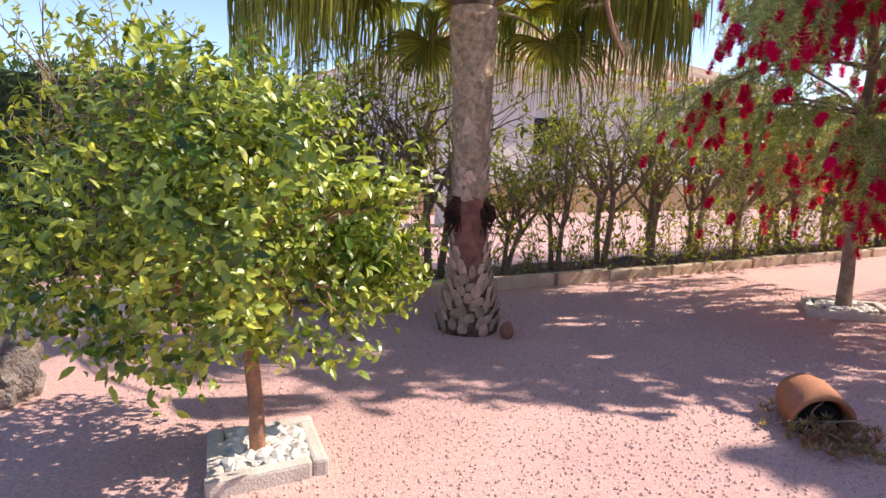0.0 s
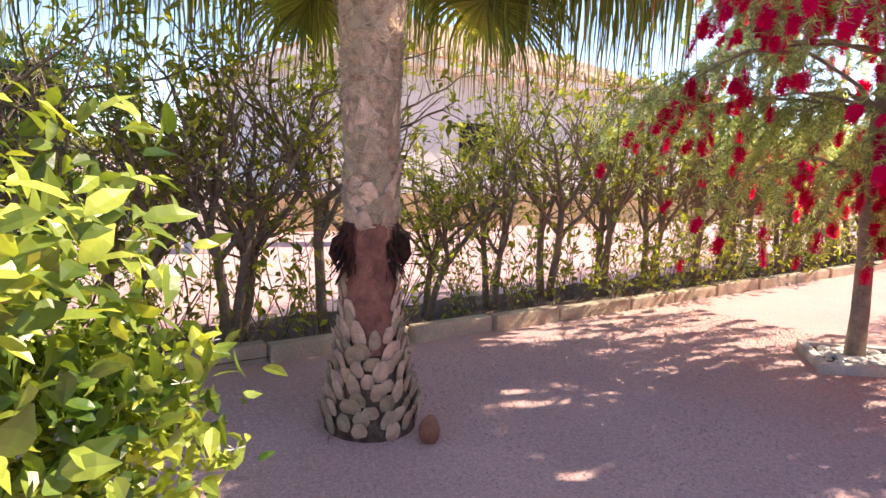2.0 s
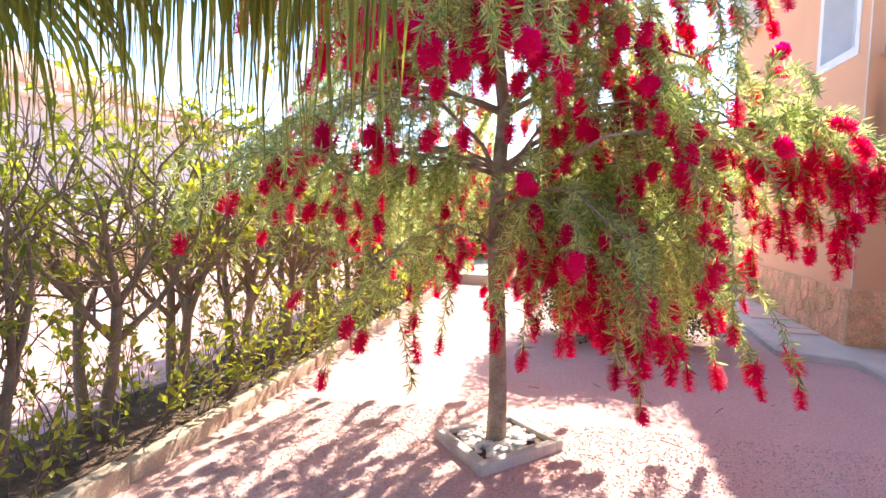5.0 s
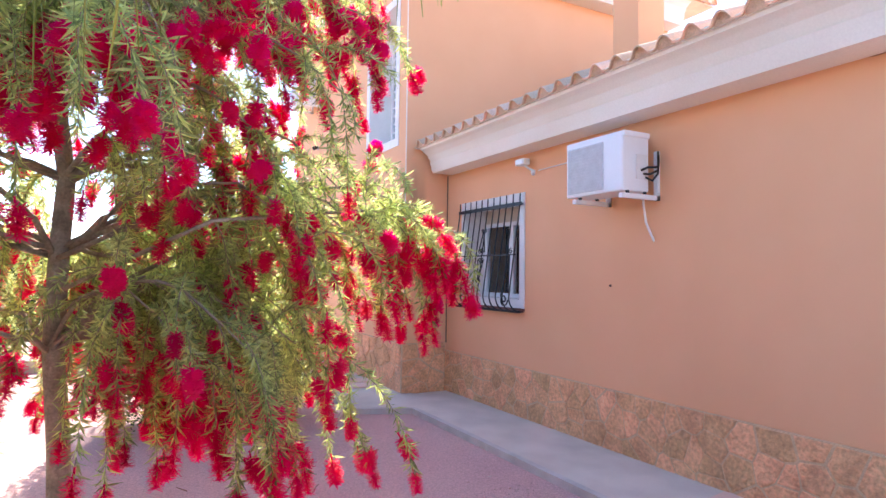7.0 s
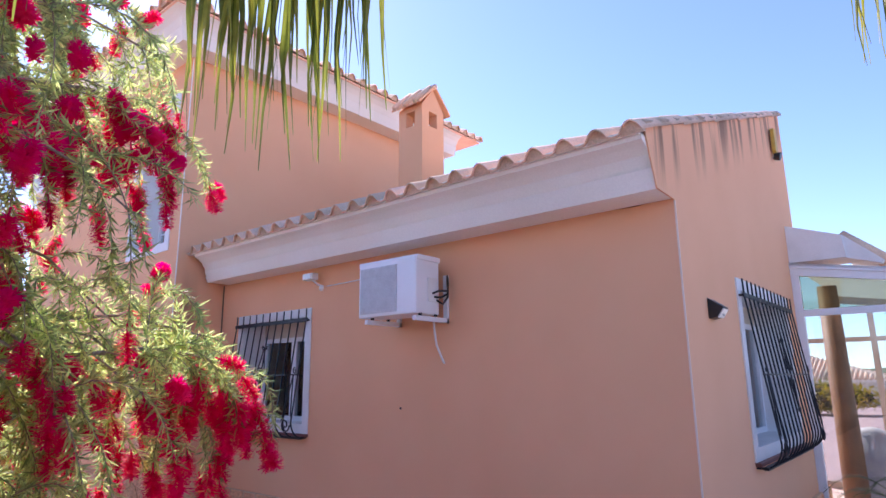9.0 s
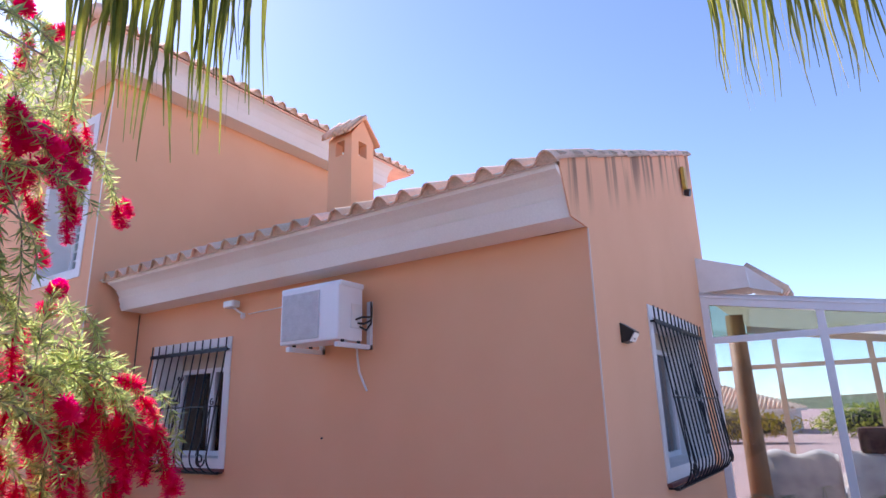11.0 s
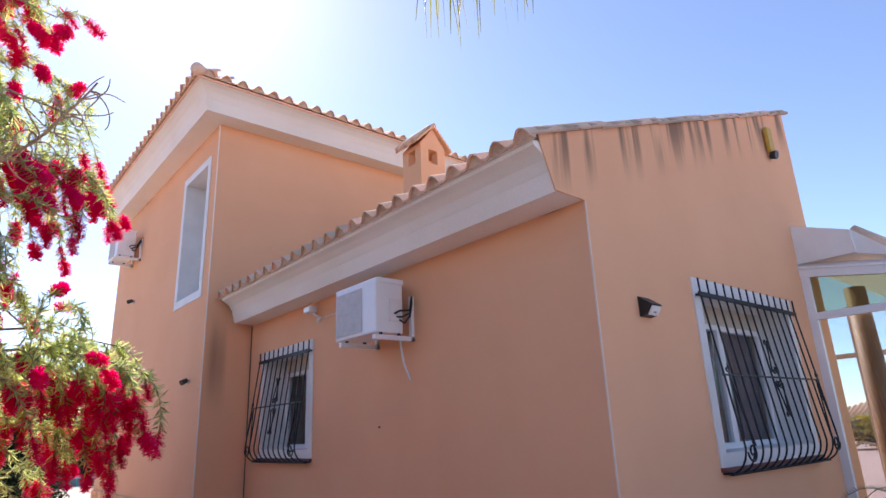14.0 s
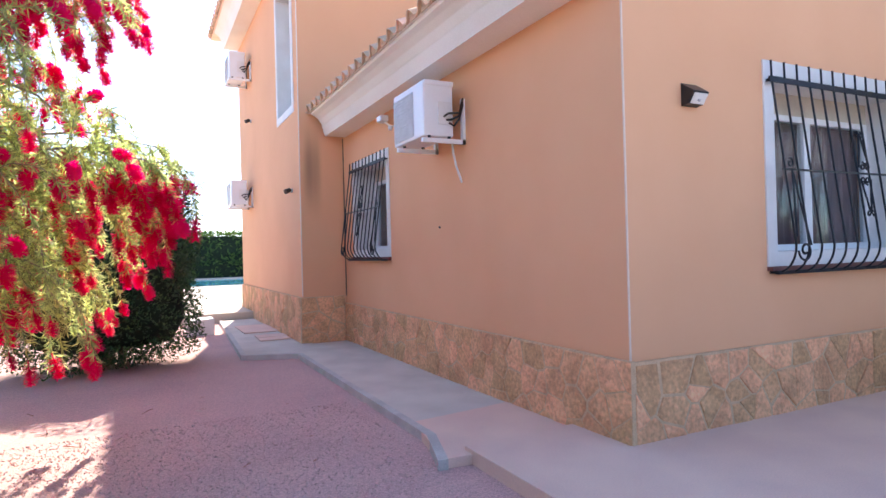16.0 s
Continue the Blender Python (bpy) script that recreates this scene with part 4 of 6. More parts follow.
# ---- glazed terrace room ----
def conservatory():
    """A lean-to glass room on the gable end: near side at x, far side at x2, its roof falling away from the house."""
    c = empty("conservatory", "white aluminium conservatory with large glass panes beside the house", "conservatory")
    x, x2 = 4.12, 8.2
    top = lambda y: 3.30 + 0.168 * y
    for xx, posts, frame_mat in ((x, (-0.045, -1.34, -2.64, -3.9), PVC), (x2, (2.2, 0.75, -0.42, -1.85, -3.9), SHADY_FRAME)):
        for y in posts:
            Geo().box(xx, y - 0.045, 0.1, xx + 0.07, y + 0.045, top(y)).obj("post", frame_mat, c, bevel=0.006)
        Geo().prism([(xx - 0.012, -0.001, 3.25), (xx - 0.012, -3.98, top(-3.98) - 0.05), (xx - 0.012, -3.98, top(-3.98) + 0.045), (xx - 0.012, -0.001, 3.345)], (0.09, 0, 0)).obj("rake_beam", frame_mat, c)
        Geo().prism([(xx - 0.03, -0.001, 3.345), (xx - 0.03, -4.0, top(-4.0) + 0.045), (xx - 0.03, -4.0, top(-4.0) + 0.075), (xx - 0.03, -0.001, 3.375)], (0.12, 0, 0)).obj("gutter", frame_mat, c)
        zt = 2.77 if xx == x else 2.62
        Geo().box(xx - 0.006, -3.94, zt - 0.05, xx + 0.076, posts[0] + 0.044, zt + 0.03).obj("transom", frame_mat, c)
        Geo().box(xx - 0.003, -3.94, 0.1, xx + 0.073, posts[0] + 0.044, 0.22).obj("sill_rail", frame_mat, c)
        for a, b in zip(posts[1:], posts[:-1]):
            Geo().box(xx + 0.03, a + 0.046, 0.22, xx + 0.038, b - 0.046, zt - 0.05).obj("pane", GLASS, c).visible_shadow = False
            Geo().prism([(xx + 0.03, b - 0.046, zt + 0.03), (xx + 0.03, b - 0.046, top(b) - 0.05), (xx + 0.03, a + 0.046, top(a) - 0.05), (xx + 0.03, a + 0.046, zt + 0.03)], (0.008, 0, 0)).obj("pane", GREEN_GLASS if xx == x else GLASS, c).visible_shadow = False
    for k in range(4):
        xx = x + 0.07 + (x2 - x - 0.07) * k / 3
        Geo().box(xx - 0.03, -3.97, 0.1, xx + 0.03, -3.91, 2.58).obj("post", PVC, c)
    Geo().box(x, -3.98, 2.50, x2, -3.90, 2.62).obj("front_beam", PVC, c)
    Geo().box(x, -3.96, 0.1, x2, -3.92, 0.8).obj("front_panel", PVC, c)
    Geo().prism([(x - 0.02, -0.002, 3.376), (x2, -0.002, 3.376), (x2, -4.05, top(-4.05) + 0.08), (x - 0.02, -4.05, top(-4.05) + 0.08)], (0, 0, 0.03)).obj("roof_panel", MILKY, c)


MILKY = mat("milky_roof_sheet", (0.50, 0.50, 0.49), 0.4, 0.03, 3, 60, 0.0, leaf=0.75)
# far-side frame: white aluminium with its shade put into a grey-brown colour
SHADY_FRAME = mat("shaded_white_aluminium", (0.42, 0.36, 0.29), 0.5, 0.06, 4, 60, 0.02)
LINEN = mat("white_linen_cover", (0.58, 0.56, 0.56), 0.9, 0.08, 6, 90, 0.2, other=(0.46, 0.44, 0.45))
conservatory()
g = Geo().prism([(4.14, -0.001, 3.41), (4.14, -0.62, 3.41), (4.14, -0.60, 3.69), (4.14, -0.001, 3.90)], (0.58, 0, 0))
tagged(g.obj("wall_porch_parapet", WHITE), "white parapet end above the conservatory", "parapet", kind="structure")
porch = Geo().prism([(4.18, -0.601, 3.41), (4.18, -0.96, 3.30), (4.18, -0.98, 3.34), (4.18, -0.601, 3.70)], (0.9, 0, 0)).obj("roof_porch", WHITE)
tagged(porch, "small tiled porch roof above the conservatory", "roof", kind="structure")
for i in range(4):
    Geo().tube([(4.40 + 0.22 * i, -0.56, 3.73), (4.40 + 0.22 * i, -1.0, 3.34)], 0.075, 0.085, n=8).obj("roof_tile", TILE, porch, smooth=True)
col = Geo().tube([(5.2, -0.24, 0.1), (5.2, -0.24, 1.2), (5.2, -0.23, 3.2)], 0.16, n=18, radii=[0.15, 0.14, 0.12]).obj("column", WOOD, smooth=True)
tagged(col, "round brown column inside the conservatory", "column")


def covered_sofa(y0, y1, x0, label):
    """A sofa under a white cloth: its back, seat and arms with rounded, sagging edges."""
    s = empty("sofa", label, "sofa", group="covered sofas in the conservatory")
    n = 14
    g = Geo()
    for i in range(n + 1):           # the draped back, with folds
        y = y0 + (y1 - y0) * i / n
        fold = 0.02 * math.sin(i * 1.9) + 0.012 * math.sin(i * 4.3)
        z = 1.30 + 0.035 * math.sin(i * 0.8 + y0)
        g.v += [(x0 - 0.06 - fold, y, 0.12), (x0 - 0.02 - fold, y, 0.8), (x0 + fold * 0.4, y, z - 0.06), (x0 + 0.06, y, z), (x0 + 0.17, y, z - 0.01), (x0 + 0.24, y, z - 0.08), (x0 + 0.30, y, 0.55)]
    for i in range(n):
        g.f += [(7 * i + j, 7 * i + j + 1, 7 * i + j + 8, 7 * i + j + 7) for j in range(6)]
    g.f += [tuple(range(7)), tuple(reversed(range(7 * n, 7 * n + 7)))]
    g.obj("backrest", LINEN, s, smooth=True)
    Geo().box(x0 + 0.29, y0 + 0.1, 0.12, x0 + 0.95, y1 - 0.1, 0.55).obj("seat", LINEN, s, bevel=0.05)
    for yy in (y0 - 0.02, y1 - 0.10):
        Geo().box(x0 + 0.2, yy, 0.12, x0 + 0.95, yy + 0.12, 0.78).obj("armrest", LINEN, s, bevel=0.04)


covered_sofa(-1.20, -0.30, 5.35, "armchair under a white cloth cover inside the conservatory")
covered_sofa(-3.40, -1.34, 5.15, "long sofa under a white cloth cover inside the conservatory")
cu = Geo().box(5.16, -1.98, 1.29, 5.34, -1.46, 1.62).obj("cushion", FABRIC, bevel=0.06)
tagged(cu, "dark red and brown checked cushion on the sofa back", "cushion")


# ---- planting ----
def limb_path(rng, p, d, length, n=6, wander=0.25, lift=0.0):
    pts = [Vector(p)]
    d = Vector(d).normalized()
    for i in range(n):
        d = (d + wander * rnd_dir(rng) + Vector((0, 0, lift))).normalized()
        pts.append(pts[-1] + d * (length / n))
    return pts, d


def bordered_bed(name, corners, label, seed, n_stones):
    """A square concrete border filled with white stones."""
    rng = random.Random(seed)
    b = empty(name, label, "planter")
    c = [Vector((*q, 0)) for q in corners]
    mid = sum(c, Vector()) / 4
    for i in range(4):
        p, q = c[i], c[(i + 1) % 4]
        d = (q - p).normalized()
        s = Vector((-d.y, d.x, 0))
        if s.dot(mid - p) < 0:
            s = -s
        Geo().prism([p - Vector((0, 0, 0.03)), q - Vector((0, 0, 0.03)) - d * 0.07, q - Vector((0, 0, 0.03)) - d * 0.07 + s * 0.07, p - Vector((0, 0, 0.03)) + s * 0.07], (0, 0, 0.105)).obj("border_block", BORDER, b, bevel=0.016)
    me = []
    for k in range(3):
        g = Geo()
        bm = bmesh.new()
        bmesh.ops.create_icosphere(bm, subdivisions=1, radius=1)
        for v in bm.verts:
            v.co = v.co * rng.uniform(0.75, 1.15)
        m = bpy.data.meshes.new("white_stone")
        bm.to_mesh(m)
        bm.free()
        m.materials.append(COBBLE)
        me.append(m)
    for i in range(n_stones):
        u, v = rng.uniform(0.16, 0.84), rng.uniform(0.16, 0.84)
        p = c[0].lerp(c[1], u).lerp(c[3].lerp(c[2], u), v)
        s = rng.uniform(0.018, 0.042)
        st = piece("white_stone", rng.choice(me), b, Matrix.Translation((p.x, p.y, s * 0.5 + rng.uniform(0.02, 0.055))) @ pose(0, 0, 0, 0, 0, rng.uniform(0, 360)) @ Matrix.Diagonal((s * 1.3, s, s * 0.75, 1)))
    Geo().prism([q.lerp(mid, 0.1) for q in c], (0, 0, 0.04)).obj("bed_soil", SOIL, b)
    return b


bordered_bed("orange_tree_bed", ((-3.90, -3.93), (-3.90, -3.43), (-4.37, -3.38), (-4.39, -3.86)), "square white concrete border filled with white stones under the orange tree", 41, 200)
bordered_bed("bottlebrush_bed", ((-4.73, 1.46), (-4.24, 2.04), (-4.65, 2.50), (-5.14, 2.00)), "square white concrete border filled with white stones under the bottlebrush", 42, 150)


def orange_tree():
    rng = random.Random(51)
    t = empty("orange_tree", "young orange tree with a dense yellow-green crown and white blossom", "tree", at=(0, 0, 0))
    base = Vector((-4.10, -3.69, 0))
    g = Geo()
    g.tube([base + Vector((0, 0, -0.02)), base + Vector((-0.01, 0, 0.25)), base + Vector((-0.04, -0.02, 0.55)), base + Vector((-0.06, -0.03, 0.85))], 0.036, 0.028, n=10)
    top = base + Vector((-0.045, -0.02, 0.62))
    c = Vector((-4.20, -3.83, 1.10))
    for i in range(13):
        a = i * 2.4
        d = Vector((math.cos(a), math.sin(a), rng.uniform(0.1, 1.3)))
        pts, dd = limb_path(rng, top + Vector((0, 0, rng.uniform(-0.05, 0.3))), d, rng.uniform(0.40, 0.6), 5, 0.3)
        g.tube(pts, 0.02, 0.006, n=6)
        for j in range(3):
            q, _ = limb_path(rng, pts[2 + j], dd + 0.8 * rnd_dir(rng), 0.22, 4, 0.3)
            g.tube(q, 0.008, 0.003, n=5)
    g.obj("trunk", CITRUS_WOOD, t, smooth=True)
    leaves, flowers = [], Geo()
    for i in range(1250):             # sprays of leaves near the surface of the crown
        d = rnd_dir(rng)
        bump = 0.80 + 0.42 * noise.noise(d * 1.9 + Vector((3, 1, 0))) + 0.46 * noise.noise(d * 4.2)
        if rng.random() < 0.3:
            bump *= rng.uniform(0.5, 0.9)
        r = Vector((0.83, 0.80, 0.70)) * min(bump, 1.02) * 1.06
        p = c + Vector((d.x * r.x, d.y * r.y, d.z * r.z))
        if p.z < 0.54 + 0.22 * noise.noise(d * 3):
            continue
        if i % 9 == 0:               # a fuller low bough on the palm's side
            p = Vector((-4.15, -3.14, 0.86)) + 0.24 * rnd_dir(rng) * rng.random() ** 0.4
        out = (d + Vector((0, 0, 0.35)) + 0.5 * rnd_dir(rng)).normalized()
        for k in range(rng.randint(8, 13)):
            q = p + out * rng.uniform(-0.10, 0.07) + 0.045 * rnd_dir(rng)
            dd = (out * 0.5 + rnd_dir(rng) * 1.0 + Vector((0, 0, -0.1))).normalized()
            leaves.append((q, dd, (d + Vector((0, 0, 0.8)) + 0.5 * rnd_dir(rng)), rng.uniform(0.6, 1.25)))
        if rng.random() < 0.14:
            for k in range(5):
                a = k * 1.257
                e = Vector((math.cos(a), math.sin(a), 0.2))
                o = p + out * 0.06
                flowers.poly([o, o + e * 0.014 + Vector((0.004, 0, 0)), o + e * 0.02, o + e * 0.014 - Vector((0.004, 0, 0))])
    crown = leafy(leaves, 0.050, 0.027, rows=4).obj("crown", CITRUS, t)
    crown["kind"] = "stuff"
    flowers.obj("blossom", BLOSSOM, t)["kind"] = "stuff"


orange_tree()


# ---- palm ----
PX, PY = -5.60, -1.73


def palm():
    rng = random.Random(61)
    t = empty("palm_tree", "fan palm with a scaly trunk, dark fibre collar and drooping fronds", "palm tree")
    prof = [(-0.03, 0.245), (0.1, 0.225), (0.3, 0.178), (0.5, 0.146), (0.8, 0.117), (1.0, 0.118), (1.3, 0.122), (1.6, 0.128), (1.9, 0.138), (2.1, 0.145), (2.35, 0.165), (2.6, 0.16), (2.8, 0.08)]

    def rad(z):
        for (a, r), (b, s) in zip(prof, prof[1:]):
            if z <= b:
                return r + (s - r) * (z - a) / (b - a)
        return 0.1

    def lean(z):
        return Vector((PX + 0.01 * z, PY - 0.03 * z, z))
    zs = [p[0] for p in prof]
    Geo().tube([lean(z) for z in zs], 0, n=24, radii=[rad(z) for z in zs]).obj("trunk", PALM_BARK, t, smooth=True)
    # leaf bases, in a spiral
    shapes, points = [], []
    for k in range(5):
        w, h, th = 0.033 + 0.004 * k, 0.118 - 0.008 * k, 0.011
        for rows, store in ((((0.0, 0.72, 0.0), (0.30, 1.0, 0.25), (0.62, 0.97, 0.6), (1.0, 0.48 + 0.05 * k, 1.0)), shapes),
                                 (((0.0, 1.0, 0.0), (0.30, 0.92, 0.2), (0.62, 0.55, 0.55), (1.0, 0.06 + 0.07 * k, 1.0)), points)):
            g = Geo()
            for s, ww, o in rows:
                g.v += [(-w * ww, o * th - 0.003, h * s), (-w * ww * 0.4, o * th + 0.003, h * s + (0.012 if s == 1.0 else 0)), (w * ww * 0.45, o * th + 0.003, h * s + (0.006 if s == 1.0 else 0)),
                        (w * ww, o * th - 0.003, h * s - (0.012 if s == 1.0 else 0)), (w * ww * 0.9, o * th - 0.012, h * s), (-w * ww * 0.9, o * th - 0.012, h * s)]
            for r in range(3):
                g.f += [(6 * r + i, 6 * r + (i + 1) % 6, 6 * r + 6 + (i + 1) % 6, 6 * r + 6 + i) for i in range(6)]
            g.f += [(18, 19, 20, 21, 22, 23)]
            store.append(g.obj("leaf_base", BOOT, mesh_only=True))
    z, i = 0.0, 0
    face = math.atan2(-3.2 - PY, -2.7 - PX)
    while z < 2.3:
        a = i * 2.399 + rng.uniform(-0.12, 0.12)
        i += 1
        z += 0.0042 if z < 0.5 else (0.0062 if z < 1.2 else 0.0125)
        da = (a - face + math.pi) % (2 * math.pi) - math.pi
        if 0.40 + 0.26 * abs(da) < z < 1.0 and abs(da) < 1.7:
            continue
        if 0.90 < z < 1.03:
            continue
        s = 1.0 if z < 0.45 else (1.05 if z < 1.15 else 1.2)
        p = lean(z) + Vector((math.cos(a), math.sin(a), 0)) * (rad(z) + (0.004 if z < 1.1 else 0.002))
        tilt = -9 if z < 0.4 else (-6 if z < 1.15 else -2)
        m = Matrix.Translation(p) @ Matrix.Rotation(a - math.pi / 2, 4, "Z") @ pose(0, 0, 0, tilt + rng.uniform(-7, 5), rng.uniform(-14, 14), rng.uniform(-8, 8)) @ \
            Matrix.Diagonal((s * rng.uniform(0.8, 1.15), s, s * rng.uniform(0.75, 1.15), 1))
        piece("leaf_base", rng.choice(shapes if z < 1.25 else points), t, m)
    sheath = Geo()                   # ringed fibre sheath of the upper trunk
    n, k = 32, 60
    for q in range(k + 1):
        zz = 1.05 + 1.4 * q / k
        for j in range(n):
            a = 2 * math.pi * j / n
            o = 0.010 + 0.010 * noise.noise(Vector((2.2 * math.cos(a), 2.2 * math.sin(a), zz * 16))) + 0.006 * math.sin(zz * 70 + 2.5 * math.sin(a * 2))
            sheath.v.append(tuple(lean(zz) + Vector((math.cos(a), math.sin(a), 0)) * (rad(zz) + o)))
    for q in range(k):
        sheath.f += [(q * n + j, q * n + (j + 1) % n, (q + 1) * n + (j + 1) % n, (q + 1) * n + j) for j in range(n)]
    sheath.obj("fibre_sheath", SHEATH, t, label="ringed pale brown fibre sheath")
    # bare front patch and fibre collar
    g = Geo()
    n = 14
    for zi in range(9):
        zz = 0.42 + 0.65 * zi / 8
        for k in range(n + 1):
            a = face + (-1.7 + 3.4 * k / n) * min(1, 0.2 + zi / 6)
            g.v.append(tuple(lean(zz) + Vector((math.cos(a), math.sin(a), 0)) * (rad(zz) + 0.012 + 0.004 * math.sin(zi * 2.2))))
    for zi in range(8):
        g.f += [(zi * (n + 1) + k, zi * (n + 1) + k + 1, (zi + 1) * (n + 1) + k + 1, (zi + 1) * (n + 1) + k) for k in range(n)]
    g.obj("bare_wood", BARE, t, smooth=True, label="bare reddish-brown wood under the collar")
    g = Geo()
    for k in range(420):
        a = face + rng.choice((-1, 1)) * rng.uniform(0.72, math.pi)
        zz = rng.uniform(0.90, 1.07)
        e = Vector((math.cos(a), math.sin(a), 0))
        s = Vector((-e.y, e.x, 0))
        p = lean(zz) + e * (rad(zz) - 0.01)
        flare = 0.055 if abs((a - face + math.pi) % (2 * math.pi) - math.pi) < 0.9 else 0.11
        q = p + e * rng.uniform(0.02, flare) + Vector((0, 0, -rng.uniform(0.02, 0.17))) + s * rng.uniform(-0.03, 0.03)
        w = s * rng.uniform(0.006, 0.018)
        g.poly([p - w, p + w, q + w * 0.5, q - w * 0.5])
    for k in range(29):              # solid band under the ragged strips
        a0 = 2 * math.pi * k / 29
        a1 = 2 * math.pi * (k + 1) / 29
        if abs((a0 - face + math.pi) % (2 * math.pi) - math.pi) < 0.75:
            continue
        for zz, zt, r0, r1 in ((0.90, 0.98, 0.018, 0.035), (0.98, 1.07, 0.035, 0.022)):
            q = [lean(h) + Vector((math.cos(a), math.sin(a), 0)) * (rad(h) + o) for a, h, o in ((a0, zz, r0), (a1, zz, r0), (a1, zt, r1), (a0, zt, r1))]
            g.poly(q)
    for sgn in (-1, 1):              # stiff flaps that stand off on both sides
        a = face + sgn * 1.45
        e, sd = Vector((math.cos(a), math.sin(a), 0)), Vector((-math.sin(a), math.cos(a), 0))
        o = lean(1.04) + e * 0.11
        q = [o - sd * 0.07, o + sd * 0.07, o + sd * 0.06 + e * 0.085 + Vector((0, 0, -0.05)), o + sd * 0.02 + e * 0.10 + Vector((0, 0, -0.13)),
             o + e * 0.06 + Vector((0, 0, -0.20)), o - sd * 0.05 + e * 0.08 + Vector((0, 0, -0.07))]
        g.prism(q, -e * 0.012)
    g.obj("fibre_collar", FIBRE, t, label="ragged dark fibre collar")
    g = Geo()
    for k in range(1500):            # loose fibres over the upper trunk
        a, zz = rng.uniform(0, 2 * math.pi), rng.uniform(1.05, 2.3)
        e = Vector((math.cos(a), math.sin(a), 0))
        sd = Vector((-e.y, e.x, 0))
        p = lean(zz) + e * (rad(zz) + 0.01)
        q = p + e * rng.uniform(0.01, 0.035) + sd * rng.uniform(-0.07, 0.07) + Vector((0, 0, rng.uniform(-0.05, 0.06)))
        w = Vector((0, 0, 1)) * rng.uniform(0.001, 0.0028)
        g.poly([p - w, p + w, q + w * 0.4, q - w * 0.4])
    g.obj("trunk_fibre", DRY_FROND, t, label="pale loose fibre on the upper trunk")["kind"] = "stuff"

    # fans
    def fan(elev, stem, reach, seg, sag, seed, early=0.22, spread=125):
        rr = random.Random(seed)
        st = Geo()
        pts = []
        for i in range(9):
            s = stem * i / 8
            pts.append(Vector((0.14 + math.cos(elev) * s, 0, math.sin(elev) * s - sag * s * s)))
        st.tube(pts, 0.019, 0.010, n=6)
        d = (pts[-1] - pts[-2]).normalized()
        side = Vector((0, 1, 0))
        up = d.cross(side)
        g = Geo()
        hub = pts[-1]
        for k in range(seg):
            a = radians(spread * (2 * k / (seg - 1) - 1))
            d0 = (math.cos(a) * d + math.sin(a) * side - 0.10 * up * math.cos(2 * a)).normalized()
            length = reach * (0.80 + 0.2 * math.cos(a)) * rr.uniform(0.85, 1.1)
            rows = 9
            p = Vector(hub)
            for i in range(rows):
                s = i / (rows - 1)
                w = (0.25 + 0.75 * min(1, s / 0.3)) if s < 0.4 else max(0.06, 1 - (s - 0.4) / 0.58)
                w *= 0.0125
                bend = min(1.0, max(0.0, (s - early) / (early + 0.23))) ** 1.1
                dn = (d0 * (1 - bend) + Vector((rr.uniform(-0.10, 0.10), rr.uniform(-0.10, 0.10), -1)) * bend).normalized()
                cross = dn.cross(up if bend < 0.6 else Vector((math.sin(k * 1.3), math.cos(k * 1.3), 0.1)))
                cross = cross.normalized() if cross.length > 1e-3 else side
                lift = cross.cross(dn) * (0.35 * w)
                g.v += [tuple(p - cross * w + lift), tuple(p), tuple(p + cross * w + lift)]
                p = p + dn * (length / (rows - 1))
            o = len(g.v) - 3 * rows
            for i in range(rows - 1):
                b = o + 3 * i
                g.f += [(b, b + 1, b + 4, b + 3), (b + 1, b + 2, b + 5, b + 4)]
        return st, g

    kinds = {}
    for key, (elev, stem, reach, sag, dry, seed) in {"high": (1.15, 1.15, 1.05, 0.16, 0, 5), "mid": (0.80, 1.15, 0.95, 0.20, 0, 6), "long": (0.62, 1.50, 1.22, 0.16, 0, 7), "reach": (0.40, 1.35, 0.98, 0.20, 0, 11), "far": (0.55, 1.80, 0.86, 0.16, 0, 12), "farther": (0.60, 3.0, 0.90, 0.10, 0, 13),
                                                     "low": (0.45, 1.05, 0.95, 0.24, 0, 8), "hang": (0.25, 1.0, 1.05, 0.30, 0, 9), "curtain": (0.50, 1.22, 1.30, 0.24, 0, 10)}.items():
        st, g = fan(elev, stem, reach, 74, sag, seed, {"curtain": 0.10, "far": 0.12, "farther": 0.12}.get(key, 0.22), {"far": 32, "farther": 45}.get(key, 125))
        kinds[key] = (st.obj("petiole", PETIOLE, smooth=True, mesh_only=True), g.obj("blade", DRY_FROND if dry else FROND, mesh_only=True))
    plan = [("high", a) for a in (20, 95, 170, 250, 325)] + [("mid", a) for a in (-35, 75, 130, 190, 245, 300)] + [("long", a) for a in (-24,)] + [("far", 36), ("farther", 3)] + [("reach", a) for a in (84, 101)] + [("curtain", a) for a in (66, 92, 122, 150, 182, 204, 228, 252, 274)] + \
           [("low", a) for a in (56, 76, 112, 150, 210, 270)] + [("hang", a) for a in (110, 165)]
    for key, az in plan:
        st, bl = kinds[key]
        az += rng.uniform(-7, 7) if key not in ("far", "farther") else 0
        zc = {"high": 2.66, "mid": 2.62, "long": 2.62, "reach": 2.52, "far": 2.62, "farther": 2.64, "low": 2.55, "hang": 2.45, "curtain": 2.48}[key]
        m = Matrix.Translation(lean(zc)) @ Matrix.Rotation(radians(az), 4, "Z")
        f = piece("frond", bl, t, m)
        f["label"] = "green fan frond with drooping tips"
        piece("petiole", st, f, Matrix.Identity(4))


palm()


